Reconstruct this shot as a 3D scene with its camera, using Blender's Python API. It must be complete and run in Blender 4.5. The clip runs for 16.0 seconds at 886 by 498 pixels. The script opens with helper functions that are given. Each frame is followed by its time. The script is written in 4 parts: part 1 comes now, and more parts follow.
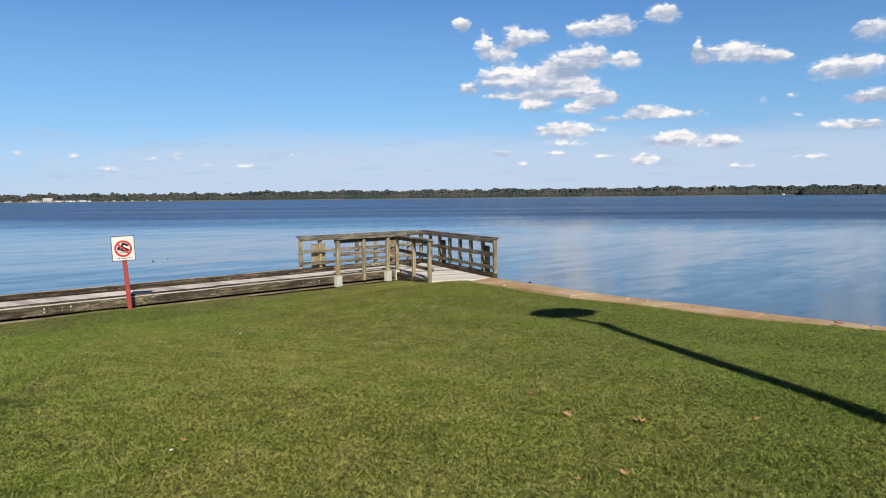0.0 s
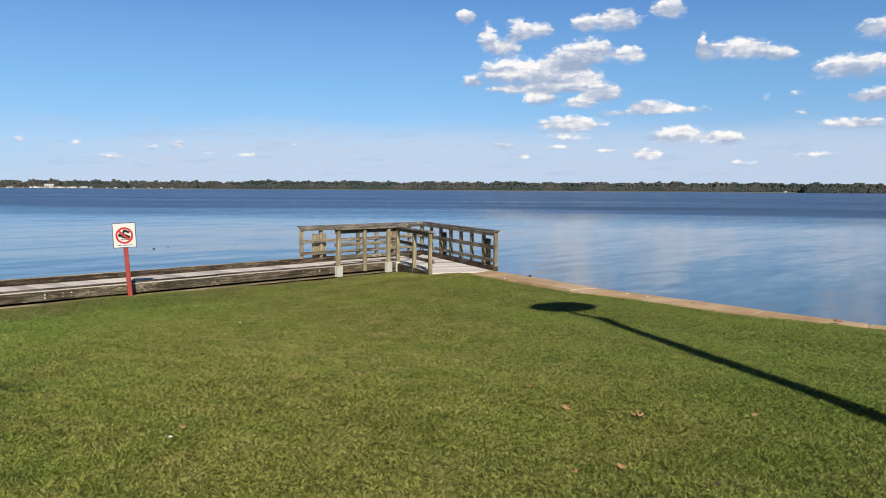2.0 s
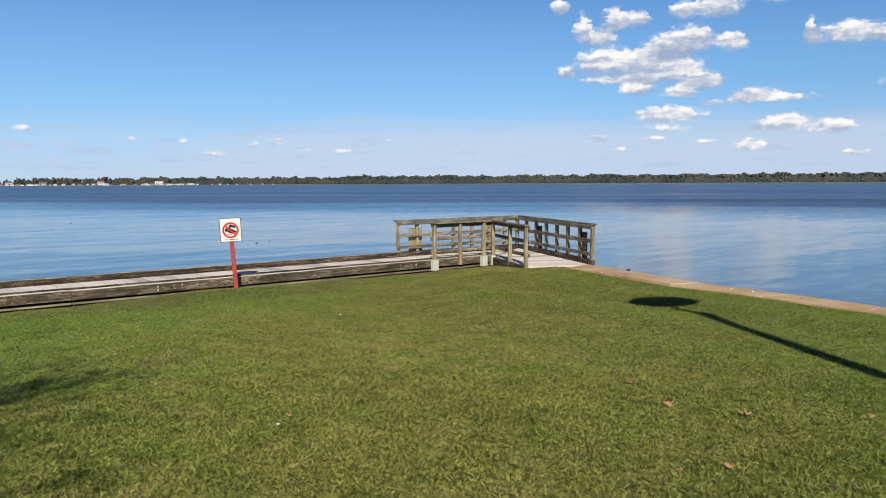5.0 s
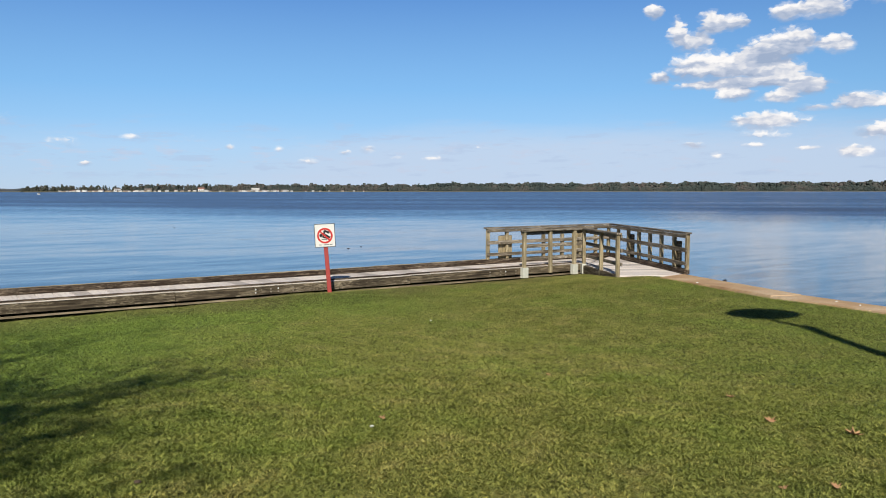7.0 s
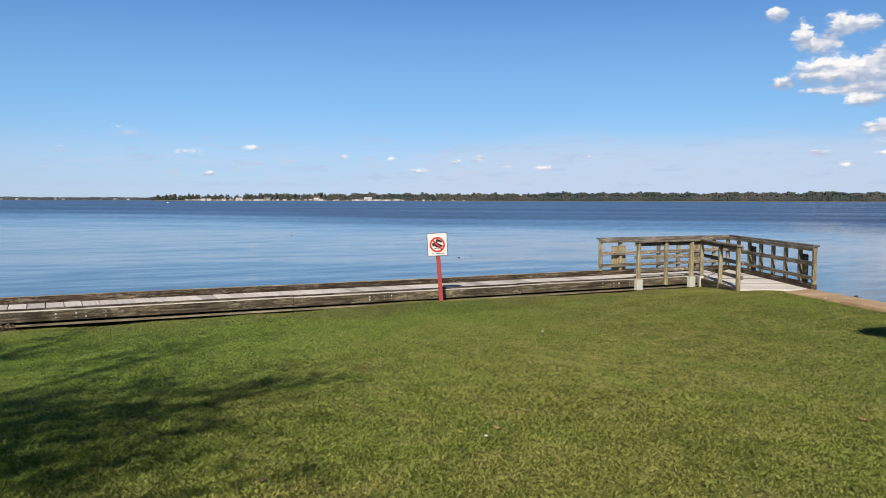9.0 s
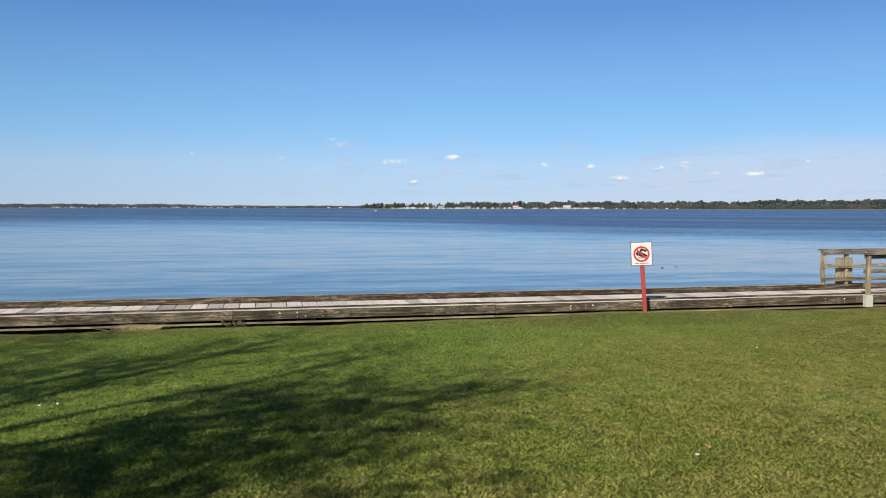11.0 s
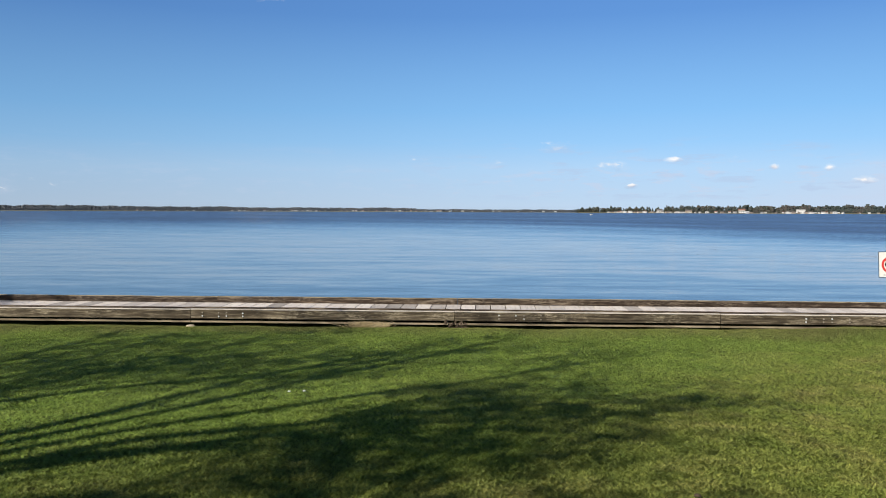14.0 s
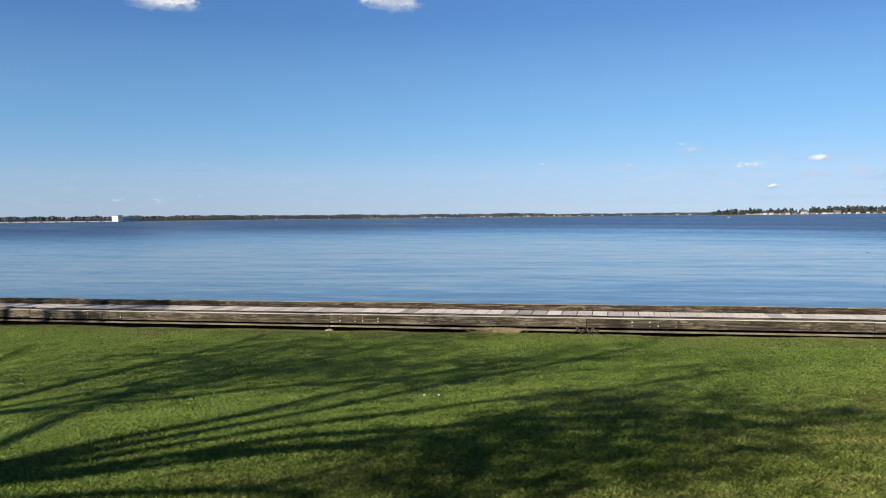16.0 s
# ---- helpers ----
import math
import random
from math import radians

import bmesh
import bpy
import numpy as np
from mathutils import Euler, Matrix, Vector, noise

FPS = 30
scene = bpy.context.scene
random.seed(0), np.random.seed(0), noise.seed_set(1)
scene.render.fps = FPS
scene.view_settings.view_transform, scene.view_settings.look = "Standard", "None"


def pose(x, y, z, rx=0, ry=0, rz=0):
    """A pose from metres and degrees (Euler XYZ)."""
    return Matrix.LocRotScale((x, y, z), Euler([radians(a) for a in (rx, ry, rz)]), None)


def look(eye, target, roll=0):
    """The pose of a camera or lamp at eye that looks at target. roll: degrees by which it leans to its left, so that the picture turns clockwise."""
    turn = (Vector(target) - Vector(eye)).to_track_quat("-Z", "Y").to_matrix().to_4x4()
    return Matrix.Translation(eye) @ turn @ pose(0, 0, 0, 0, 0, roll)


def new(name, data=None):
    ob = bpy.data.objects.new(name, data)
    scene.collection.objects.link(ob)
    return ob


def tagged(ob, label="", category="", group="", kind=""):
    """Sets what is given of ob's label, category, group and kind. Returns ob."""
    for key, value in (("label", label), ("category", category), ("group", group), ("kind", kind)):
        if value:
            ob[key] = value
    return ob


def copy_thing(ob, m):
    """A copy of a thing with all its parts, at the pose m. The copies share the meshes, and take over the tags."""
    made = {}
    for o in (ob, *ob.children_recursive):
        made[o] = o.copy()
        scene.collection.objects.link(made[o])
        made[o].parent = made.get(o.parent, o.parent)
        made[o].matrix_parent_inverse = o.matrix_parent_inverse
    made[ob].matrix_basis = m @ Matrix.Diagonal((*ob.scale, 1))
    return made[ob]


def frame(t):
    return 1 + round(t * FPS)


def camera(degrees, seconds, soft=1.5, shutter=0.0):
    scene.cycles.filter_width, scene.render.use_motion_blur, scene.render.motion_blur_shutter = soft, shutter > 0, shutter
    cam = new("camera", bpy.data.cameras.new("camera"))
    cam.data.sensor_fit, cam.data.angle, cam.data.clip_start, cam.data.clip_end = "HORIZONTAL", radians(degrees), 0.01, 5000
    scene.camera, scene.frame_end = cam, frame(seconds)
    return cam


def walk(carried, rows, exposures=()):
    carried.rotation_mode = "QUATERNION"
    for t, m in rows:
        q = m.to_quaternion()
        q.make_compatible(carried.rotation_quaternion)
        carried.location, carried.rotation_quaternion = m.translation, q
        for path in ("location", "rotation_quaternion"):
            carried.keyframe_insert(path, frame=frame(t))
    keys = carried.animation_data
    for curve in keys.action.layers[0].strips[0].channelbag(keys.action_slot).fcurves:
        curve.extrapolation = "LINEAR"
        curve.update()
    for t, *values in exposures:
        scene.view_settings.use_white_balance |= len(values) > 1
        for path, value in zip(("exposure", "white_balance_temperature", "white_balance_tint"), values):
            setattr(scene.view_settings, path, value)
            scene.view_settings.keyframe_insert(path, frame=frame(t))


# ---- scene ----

# ------------------------------------------------------------------ camera and its walk
cam = camera(57.7, 16.0, soft=1.0)
PATH = [
    (0.0, 0.0000, -0.0000, 2.0000, 0.000, -3.682, 0.572),
    (0.5, -0.0040, -0.0013, 1.9984, 1.578, -3.922, 0.366),
    (1.0, -0.0089, -0.0098, 1.9983, 2.142, -4.137, 0.334),
    (1.5, -0.0069, -0.0112, 2.0023, 1.331, -4.232, 0.138),
    (2.0, -0.0049, -0.0051, 1.9998, 0.045, -4.245, -0.355),
    (2.5, -0.0123, -0.0008, 1.9966, 0.096, -4.409, -0.634),
    (3.0, -0.0293, 0.0018, 1.9958, 1.516, -4.419, -0.349),
    (3.5, -0.0355, -0.0045, 1.9973, 2.779, -4.501, -0.047),
    (4.0, -0.0346, -0.0148, 2.0005, 4.123, -4.634, 0.203),
    (6.5, -0.0833, -0.0350, 1.9950, 11.102, -4.412, -0.007),
    (7.0, -0.0894, -0.0553, 1.9952, 13.005, -4.158, 0.054),
    (7.5, -0.1012, -0.0700, 1.9987, 15.036, -4.061, -0.027),
    (8.0, -0.1112, -0.0769, 2.0057, 16.666, -3.837, -0.118),
    (8.5, -0.1253, -0.0779, 2.0043, 18.504, -3.616, -0.165),
    (9.0, -0.1421, -0.0794, 1.9998, 20.774, -3.489, -0.106),
    (9.5, -0.1584, -0.0823, 2.0023, 24.392, -3.217, 0.111),
    (10.0, -0.1757, -0.0890, 1.9968, 28.224, -3.091, 0.040),
    (12.5, -0.2000, -0.2116, 2.0060, 42.160, -2.802, -0.357),
    (13.0, -0.1957, -0.2326, 2.0083, 44.212, -2.807, -0.608),
    (13.5, -0.1805, -0.2584, 2.0173, 47.014, -2.676, -0.625),
    (14.0, -0.1679, -0.2882, 2.0256, 50.046, -2.687, -0.196),
    (14.5, -0.1539, -0.3134, 2.0387, 52.726, -2.658, -0.053),
    (15.0, -0.1403, -0.3418, 2.0450, 54.902, -2.436, -0.068),
    (15.5, -0.1228, -0.3646, 2.0468, 57.261, -2.333, 0.235),
    (16.0, -0.1036, -0.3791, 2.0490, 59.191, -2.262, 0.633),
]
walk(cam, [(t, pose(x, y, z, 90 + tilt, 0, yaw) @ pose(0, 0, 0, 0, 0, -lean)) for t, x, y, z, yaw, tilt, lean in PATH],
     exposures=[(0.0, 0.0), (9.0, 0.0), (13.0, 0.06), (16.0, 0.07)])

# ------------------------------------------------------------------ sun and sky
SUN_EL = 34.0
SUN_FROM = Vector((0.167, -0.986, 0)).normalized()
sun_dir = SUN_FROM * math.cos(radians(SUN_EL)) + Vector((0, 0, math.sin(radians(SUN_EL))))
sun = new("sun", bpy.data.lights.new("sun", "SUN"))
sun.data.energy, sun.data.angle, sun.data.color = 5.0, radians(0.53), (1.0, 0.94, 0.84)
sun.matrix_world = look(sun_dir * 60, (0, 0, 0))


class Nodes:
    """A short hand for node trees."""

    def __init__(self, tree):
        self.t = tree
        tree.nodes.clear()

    def add(self, kind, sets=None, **ins):
        nd = self.t.nodes.new(kind)
        for k, v in (sets or {}).items():
            setattr(nd, k, v)
        for k, v in ins.items():
            self.put(nd, k.replace("_", " "), v)
        return nd

    def put(self, nd, key, v):
        sock = nd.inputs[int(key)] if key.isdigit() else nd.inputs[key]
        if isinstance(v, bpy.types.NodeSocket):
            self.t.links.new(v, sock)
        else:
            sock.default_value = v

    def math(self, op, a, b=0.0, c=0.0, clamp=False):
        nd = self.t.nodes.new("ShaderNodeMath")
        nd.operation, nd.use_clamp = op, clamp
        for i, v in enumerate((a, b, c)):
            self.put(nd, str(i), v)
        return nd.outputs[0]

    def vec(self, op, a, b=(0, 0, 0), c=None):
        nd = self.t.nodes.new("ShaderNodeVectorMath")
        nd.operation = op
        self.put(nd, "0", a)
        self.put(nd, "1", b)
        if c is not None:
            self.put(nd, "2", c)
        return nd.outputs["Value" if op in ("LENGTH", "DOT_PRODUCT") else "Vector"]

    def noise(self, vec, scale, detail=4.0, rough=0.55, out="Fac", dist=0.0):
        nd = self.t.nodes.new("ShaderNodeTexNoise")
        self.put(nd, "Vector", vec)
        nd.inputs["Scale"].default_value, nd.inputs["Detail"].default_value = scale, detail
        nd.inputs["Roughness"].default_value, nd.inputs["Distortion"].default_value = rough, dist
        return nd.outputs[out]

    def ramp(self, fac, stops, interp="LINEAR"):
        nd = self.t.nodes.new("ShaderNodeValToRGB")
        nd.color_ramp.interpolation = interp
        el = nd.color_ramp.elements
        while len(el) < len(stops):
            el.new(0.5)
        for e, (p, c) in zip(el, stops):
            e.position, e.color = p, (*c, 1) if len(c) == 3 else c
        self.put(nd, "Fac", fac)
        return nd.outputs["Color"]

    def span(self, v, a, b, lo=0.0, hi=1.0, smooth=True):
        nd = self.t.nodes.new("ShaderNodeMapRange")
        nd.interpolation_type = "SMOOTHSTEP" if smooth else "LINEAR"
        for i, x in enumerate((v, a, b, lo, hi)):
            self.put(nd, str(i), x)
        return nd.outputs[0]

    def mix(self, fac, a, b, blend="MIX"):
        nd = self.t.nodes.new("ShaderNodeMix")
        nd.data_type, nd.blend_type = "RGBA", blend
        self.put(nd, "0", fac)
        for i, v in ((6, a), (7, b)):
            if not isinstance(v, bpy.types.NodeSocket):
                v = (*v, 1) if len(v) == 3 else v
            self.put(nd, str(i), v)
        return nd.outputs[2]


def build_sky():
    world = bpy.data.worlds.new("sky")
    scene.world = world
    world.use_nodes = True
    n = Nodes(world.node_tree)
    sky = n.add("ShaderNodeTexSky", dict(sky_type="NISHITA", sun_disc=False, sun_elevation=radians(SUN_EL),
                sun_rotation=math.atan2(SUN_FROM.x, SUN_FROM.y), altitude=60.0, air_density=1.0, dust_density=0.35, ozone_density=2.2))
    way = n.add("ShaderNodeTexCoord").outputs["Generated"]
    xyz = n.add("ShaderNodeSeparateXYZ", None, Vector=way)
    az = n.math("MULTIPLY", n.math("ARCTAN2", n.math("MULTIPLY", xyz.outputs[0], -1.0), xyz.outputs[1]), 57.2958)
    el = n.math("MULTIPLY", n.math("ARCSINE", xyz.outputs[2]), 57.2958)
    flat = n.add("ShaderNodeCombineXYZ", None, X=az, Y=el).outputs[0]
    # billows push the outlines about at three scales
    push = None
    for scale, amount in ((0.5, 0.55), (1.4, 0.70), (3.4, 0.30), (8.0, 0.07)):
        v = n.vec("SUBTRACT", n.noise(n.vec("MULTIPLY", flat, (0.7, 1.15, 0)), scale, 2.0, 0.55, "Color"), (0.5, 0.5, 0.5))
        v = n.vec("MULTIPLY", v, (amount * 1.5, amount * 0.8, 0))
        push = v if push is None else n.vec("ADD", push, v)
    at = n.vec("ADD", flat, push)
    total, lift = None, None

    def cloud(a, e, w, h, solid=1.0):
        nonlocal total, lift
        k = min(1.0, h / 0.85)
        w, h = w * 1.18, h * 1.16
        if h < 0.48:
            solid *= 0.56
        v = n.vec("MULTIPLY_ADD", flat, (1 / w, 1 / h, 0), (-a / w, -e / h, 0))
        v = n.vec("MULTIPLY_ADD", push, (k / w, k / h, 0), v)
        vx, vy, _ = n.add("ShaderNodeSeparateXYZ", None, Vector=v).outputs
        flatter = n.math("MAXIMUM", vy, n.math("MULTIPLY", vy, -1.7))
        d = n.math("SUBTRACT", 1.0, n.math("SQRT", n.math("ADD", n.math("MULTIPLY", vx, vx), n.math("MULTIPLY", flatter, flatter))), clamp=True)
        if solid < 1.0:
            d = n.math("MULTIPLY", d, solid)
        up = n.math("MULTIPLY", d, vy)
        total = d if total is None else n.math("ADD", total, d)
        lift = up if lift is None else n.math("ADD", lift, up)

    CLOUDS(cloud)
    grain = n.noise(n.vec("MULTIPLY", at, (0.8, 1.5, 0)), 1.5, 6.0, 0.60)
    puff = n.add("ShaderNodeTexVoronoi", dict(feature="SMOOTH_F1"), Vector=n.vec("MULTIPLY", at, (1.0, 1.35, 0)), Scale=1.9, Smoothness=0.5).outputs["Distance"]
    puff = n.math("SUBTRACT", 0.36, puff)
    body = n.math("ADD", total, n.math("ADD", n.math("MULTIPLY", n.math("SUBTRACT", grain, 0.5), 0.62), n.math("MULTIPLY", puff, 0.34)))
    soft = n.span(n.math("DIVIDE", lift, n.math("ADD", total, 0.05)), -0.35, 0.30, 0.95, 0.36)
    cover = n.math("MULTIPLY", n.span(body, 0.05, soft), n.span(total, 0.0, 0.16))
    wisp = n.math("ADD", total, n.math("MULTIPLY", n.math("SUBTRACT", n.noise(n.vec("MULTIPLY", at, (0.35, 1.5, 0)), 1.1, 6.0, 0.65), 0.5), 1.1))
    wisp = n.math("MULTIPLY", n.math("MULTIPLY", n.span(wisp, 0.05, 0.6), n.span(total, 0.0, 0.08)), 0.55)
    cover = n.math("MAXIMUM", cover, wisp)
    shade = n.math("DIVIDE", lift, n.math("ADD", total, 0.05))
    shade = n.math("ADD", shade, n.math("MULTIPLY", n.math("SUBTRACT", n.noise(n.vec("MULTIPLY", at, (0.3, 1.7, 0)), 0.9, 3.0, 0.5), 0.5), 2.2))
    shade = n.math("ADD", shade, n.math("MULTIPLY", puff, 0.5))
    shade = n.math("ADD", shade, n.span(el, 5.5, 2.5, 0.0, 0.25))
    white = n.ramp(n.span(shade, -0.36, 0.58, smooth=False), [(0.0, (0.36, 0.45, 0.62)), (0.42, (0.55, 0.61, 0.74)), (0.75, (0.86, 0.86, 0.89)), (1.0, (1.02, 1.0, 0.99))])
    # thin veil low over the far shore
    ragged = n.noise(n.vec("MULTIPLY", flat, (0.10, 0.5, 0)), 1.0, 5.0, 0.6)
    crest = n.math("ADD", el, n.math("ADD", n.math("MULTIPLY", ragged, -2.6), n.span(az, 12.0, 30.0, 0.0, 2.6)))
    veil = n.math("MULTIPLY", n.span(crest, 3.9, 1.4), n.span(az, 34.0, 20.0, 0.0, 0.72))
    # flecks of cloud in the distance
    fleck = n.noise(n.vec("MULTIPLY", flat, (0.45, 1.7, 0)), 1.0, 4.0, 0.6)
    fleck = n.math("MULTIPLY", n.span(fleck, 0.52, 0.68), n.math("MULTIPLY", n.span(el, 4.2, 2.6), n.span(el, 0.7, 1.3)))
    low = n.ramp(n.span(el, -1.0, 19.0, smooth=False), [(0.0, (0.50, 0.60, 0.72)), (0.08, (0.475, 0.62, 0.79)), (0.20, (0.41, 0.615, 0.85)), (0.29, (0.297, 0.555, 0.865)), (0.40, (0.225, 0.485, 0.83)), (0.72, (0.113, 0.284, 0.64)), (1.0, (0.085, 0.22, 0.56))])
    side = n.math("MULTIPLY", n.math("MULTIPLY", n.span(az, 90.0, 30.0, 0.80, 1.10), n.span(az, -35.0, 8.0, 0.82, 0.98)), 10.0)
    low = n.vec("SCALE", low)
    n.put(low.node, "Scale", side)
    blue = n.mix(n.span(el, 17.0, 40.0), low, n.mix(1.0, sky.outputs[0], (0.23, 0.232, 0.25), "MULTIPLY"))
    c = n.mix(veil, blue, (5.6, 6.65, 8.35))
    # thin grey scraps of cloud low down
    scrap = n.noise(n.vec("MULTIPLY", flat, (0.28, 1.5, 0)), 1.0, 5.0, 0.6)
    scrap = n.math("MULTIPLY", n.span(scrap, 0.53, 0.66), n.math("MULTIPLY", n.span(el, 5.5, 3.6), n.math("MULTIPLY", n.span(el, 0.6, 1.2), n.span(az, 38.0, 58.0, 0.45, 0.12))))
    c = n.mix(scrap, c, (4.5, 5.6, 7.6))
    c = n.mix(n.math("MULTIPLY", fleck, n.span(az, 38.0, 58.0, 0.5, 0.12)), c, (5.7, 6.3, 7.8))
    c = n.mix(cover, c, n.mix(1.0, white, (CLOUD_LIGHT, CLOUD_LIGHT, CLOUD_LIGHT), "MULTIPLY"))
    bg = n.add("ShaderNodeBackground", None, Color=c, Strength=SKY_STRENGTH)
    n.add("ShaderNodeOutputWorld", None, Surface=bg.outputs[0])


SKY_STRENGTH, CLOUD_LIGHT = 0.10, 9.7


def CLOUDS(cloud):
    """Azimuth to the left, elevation, half width and half height, in degrees; then how solid the cloud is."""
    cloud(-1.4, 11.69, 0.68, 0.67)
    cloud(-3.0, 10.36, 0.63, 1.08)
    cloud(-4.0, 9.65, 1.47, 0.82)
    cloud(-5.1, 10.68, 0.90, 1.08)
    cloud(-6.5, 10.75, 1.22, 0.76)
    cloud(-9.7, 11.11, 1.05, 0.79)
    cloud(-11.8, 11.26, 1.75, 1.08)
    cloud(-15.2, 11.80, 1.24, 0.99)
    cloud(-8.6, 8.74, 1.98, 1.17)
    cloud(-10.2, 9.12, 1.85, 1.31)
    cloud(-12.8, 8.94, 1.10, 0.93)
    cloud(-4.8, 7.92, 2.36, 1.37)
    cloud(-7.0, 7.81, 2.45, 1.11)
    cloud(-9.5, 7.32, 2.19, 1.02)
    cloud(-7.3, 6.88, 5.22, 0.47)
    cloud(-6.7, 6.20, 1.39, 0.76)
    cloud(-9.6, 5.89, 1.36, 0.67)
    cloud(-11.0, 6.54, 1.45, 0.76)
    cloud(-1.9, 7.42, 0.85, 0.56)
    cloud(-14.4, 5.50, 1.90, 0.73)
    cloud(-16.7, 5.35, 1.74, 0.41)
    cloud(-11.9, 5.25, 1.62, 0.35)
    cloud(-8.8, 4.37, 2.70, 0.76)
    cloud(-16.1, 3.57, 2.08, 0.88)
    cloud(-19.0, 3.30, 1.44, 0.79)
    cloud(-17.6, 9.15, 0.44, 1.26)
    cloud(-19.8, 9.03, 2.36, 0.99)
    cloud(-22.2, 8.77, 1.32, 0.61)
    cloud(-26.6, 7.6, 2.8, 1.1)
    cloud(-28.6, 9.9, 2.0, 0.9)
    cloud(-28.0, 5.9, 1.8, 0.6)
    cloud(-21.7, 6.07, 0.30, 0.41, 0.6)
    cloud(-23.4, 6.29, 0.54, 0.41, 0.7)
    cloud(-23.7, 5.07, 0.48, 0.32, 0.7)
    cloud(-26.9, 4.2, 2.2, 0.55)
    cloud(-4.2, 2.95, 1.09, 0.41)
    cloud(-5.7, 2.24, 0.52, 0.38)
    cloud(-8.0, 2.92, 0.89, 0.29)
    cloud(-14.0, 2.34, 1.19, 0.58)
    cloud(-11.4, 2.68, 0.91, 0.23)
    cloud(-24.7, 2.29, 1.37, 0.35)
    cloud(-20.3, 1.80, 0.98, 0.32)
    cloud(27.8, 2.92, 0.43, 0.32)
    cloud(24.5, 2.85, 0.39, 0.29)
    cloud(22.4, 2.03, 0.73, 0.32)
    cloud(20.0, 2.61, 0.59, 0.32)
    cloud(18.3, 2.86, 0.64, 0.41)
    cloud(13.7, 2.25, 0.97, 0.29)
    cloud(34.1, 3.51, 0.63, 0.29)
    cloud(36.9, 1.74, 0.49, 0.29)
    cloud(62.6, 14.7, 2.2, 1.0)
    cloud(78.0, 14.1, 2.6, 0.9)
    cloud(42.2, 4.44, 1.39, 0.67, 0.22)
    cloud(46.5, 3.18, 0.93, 0.58, 0.22)
    cloud(38.2, 3.05, 1.47, 0.53, 0.22)
    cloud(30.7, 3.52, 1.56, 0.29, 0.22)
    cloud(10.1, 2.96, 1.01, 0.29, 0.38)
    cloud(29.1, 1.71, 0.55, 0.29, 0.38)
    cloud(16.2, 2.28, 1.08, 0.29, 0.38)
    cloud(-8.6, 3.57, 2.00, 0.53, 0.38)
    cloud(51.8, 3.60, 1.03, 0.20, 0.38)
    cloud(76.9, 1.87, 0.44, 0.26, 0.38)
    cloud(75.9, 1.57, 0.39, 0.23, 0.38)
    cloud(83.2, 1.59, 0.54, 0.26, 0.38)
    cloud(78.5, 1.21, 0.78, 0.41, 0.38)
    cloud(81.1, 1.30, 0.84, 0.35, 0.38)


build_sky()

# ------------------------------------------------------------------ materials
A_DIR, A_NOR = np.array((math.cos(radians(47.1)), math.sin(radians(47.1)))), np.array((-math.sin(radians(47.1)), math.cos(radians(47.1))))


def material(name):
    m = bpy.data.materials.new(name)
    m.use_nodes = True
    return m, Nodes(m.node_tree)


def finish(n, colour, rough=0.8, normal=None, metal=0.0, spec=0.3):
    p = n.add("ShaderNodeBsdfPrincipled", None, Metallic=metal)
    n.put(p, "Base Color", colour if isinstance(colour, bpy.types.NodeSocket) else (*colour, 1))
    n.put(p, "Roughness", rough)
    n.put(p, "Specular IOR Level", spec)
    if normal is not None:
        n.put(p, "Normal", normal)
    n.add("ShaderNodeOutputMaterial", None, Surface=p.outputs[0])
    return p


def bump(n, height, strength=0.4, distance=0.01):
    return n.add("ShaderNodeBump", None, Height=height, Strength=strength, Distance=distance).outputs[0]


def wood_material(name, dark, mid, light, grain_axis=0, stain=0.5, patch=0.0, low=0.78):
    """Weathered sawn timber; the grain runs along one axis of the piece."""
    m, n = material(name)
    co = n.add("ShaderNodeTexCoord").outputs["Object"]
    rnd = n.add("ShaderNodeObjectInfo").outputs["Random"]
    off = n.vec("SCALE", (7.3, 3.1, 5.7))
    off.node.inputs["Scale"].default_value = 1.0
    n.put(off.node, "Scale", n.math("MULTIPLY", rnd, 9.0))
    co = n.vec("ADD", co, off)
    stretch = [9.0, 9.0, 9.0]
    stretch[grain_axis] = 0.55
    g = n.noise(n.vec("MULTIPLY", co, tuple(stretch)), 3.0, 6.0, 0.65, dist=0.6)
    blot = n.noise(co, 1.7, 4.0, 0.6)
    c = n.ramp(g, [(0.25, dark), (0.5, mid), (0.78, light)])
    c = n.mix(n.math("MULTIPLY", n.span(blot, 0.42, 0.68), stain), c, dark)
    c = n.mix(1.0, c, n.ramp(rnd, [(0.0, (low, low * 0.975, low * 0.95)), (0.25, (0.90, 0.88, 0.86)), (1.0, (1.12, 1.10, 1.06))]), "MULTIPLY")
    if patch:
        spread = [1.0, 1.0, 3.0]
        spots = n.noise(n.vec("MULTIPLY", co, tuple(spread)), 1.1, 5.0, 0.7)
        flakes = n.noise(n.vec("MULTIPLY", co, (3.0, 14.0, 14.0)), 3.2, 5.0, 0.75)
        worn = n.math("MULTIPLY", n.span(spots, 0.45, 0.66), n.span(flakes, 0.46, 0.60))
        c = n.mix(n.math("MULTIPLY", worn, patch), c, light)
    finish(n, c, n.span(g, 0.2, 0.8, 0.95, 0.75), bump(n, g, 0.5, 0.006), spec=0.2)
    return m


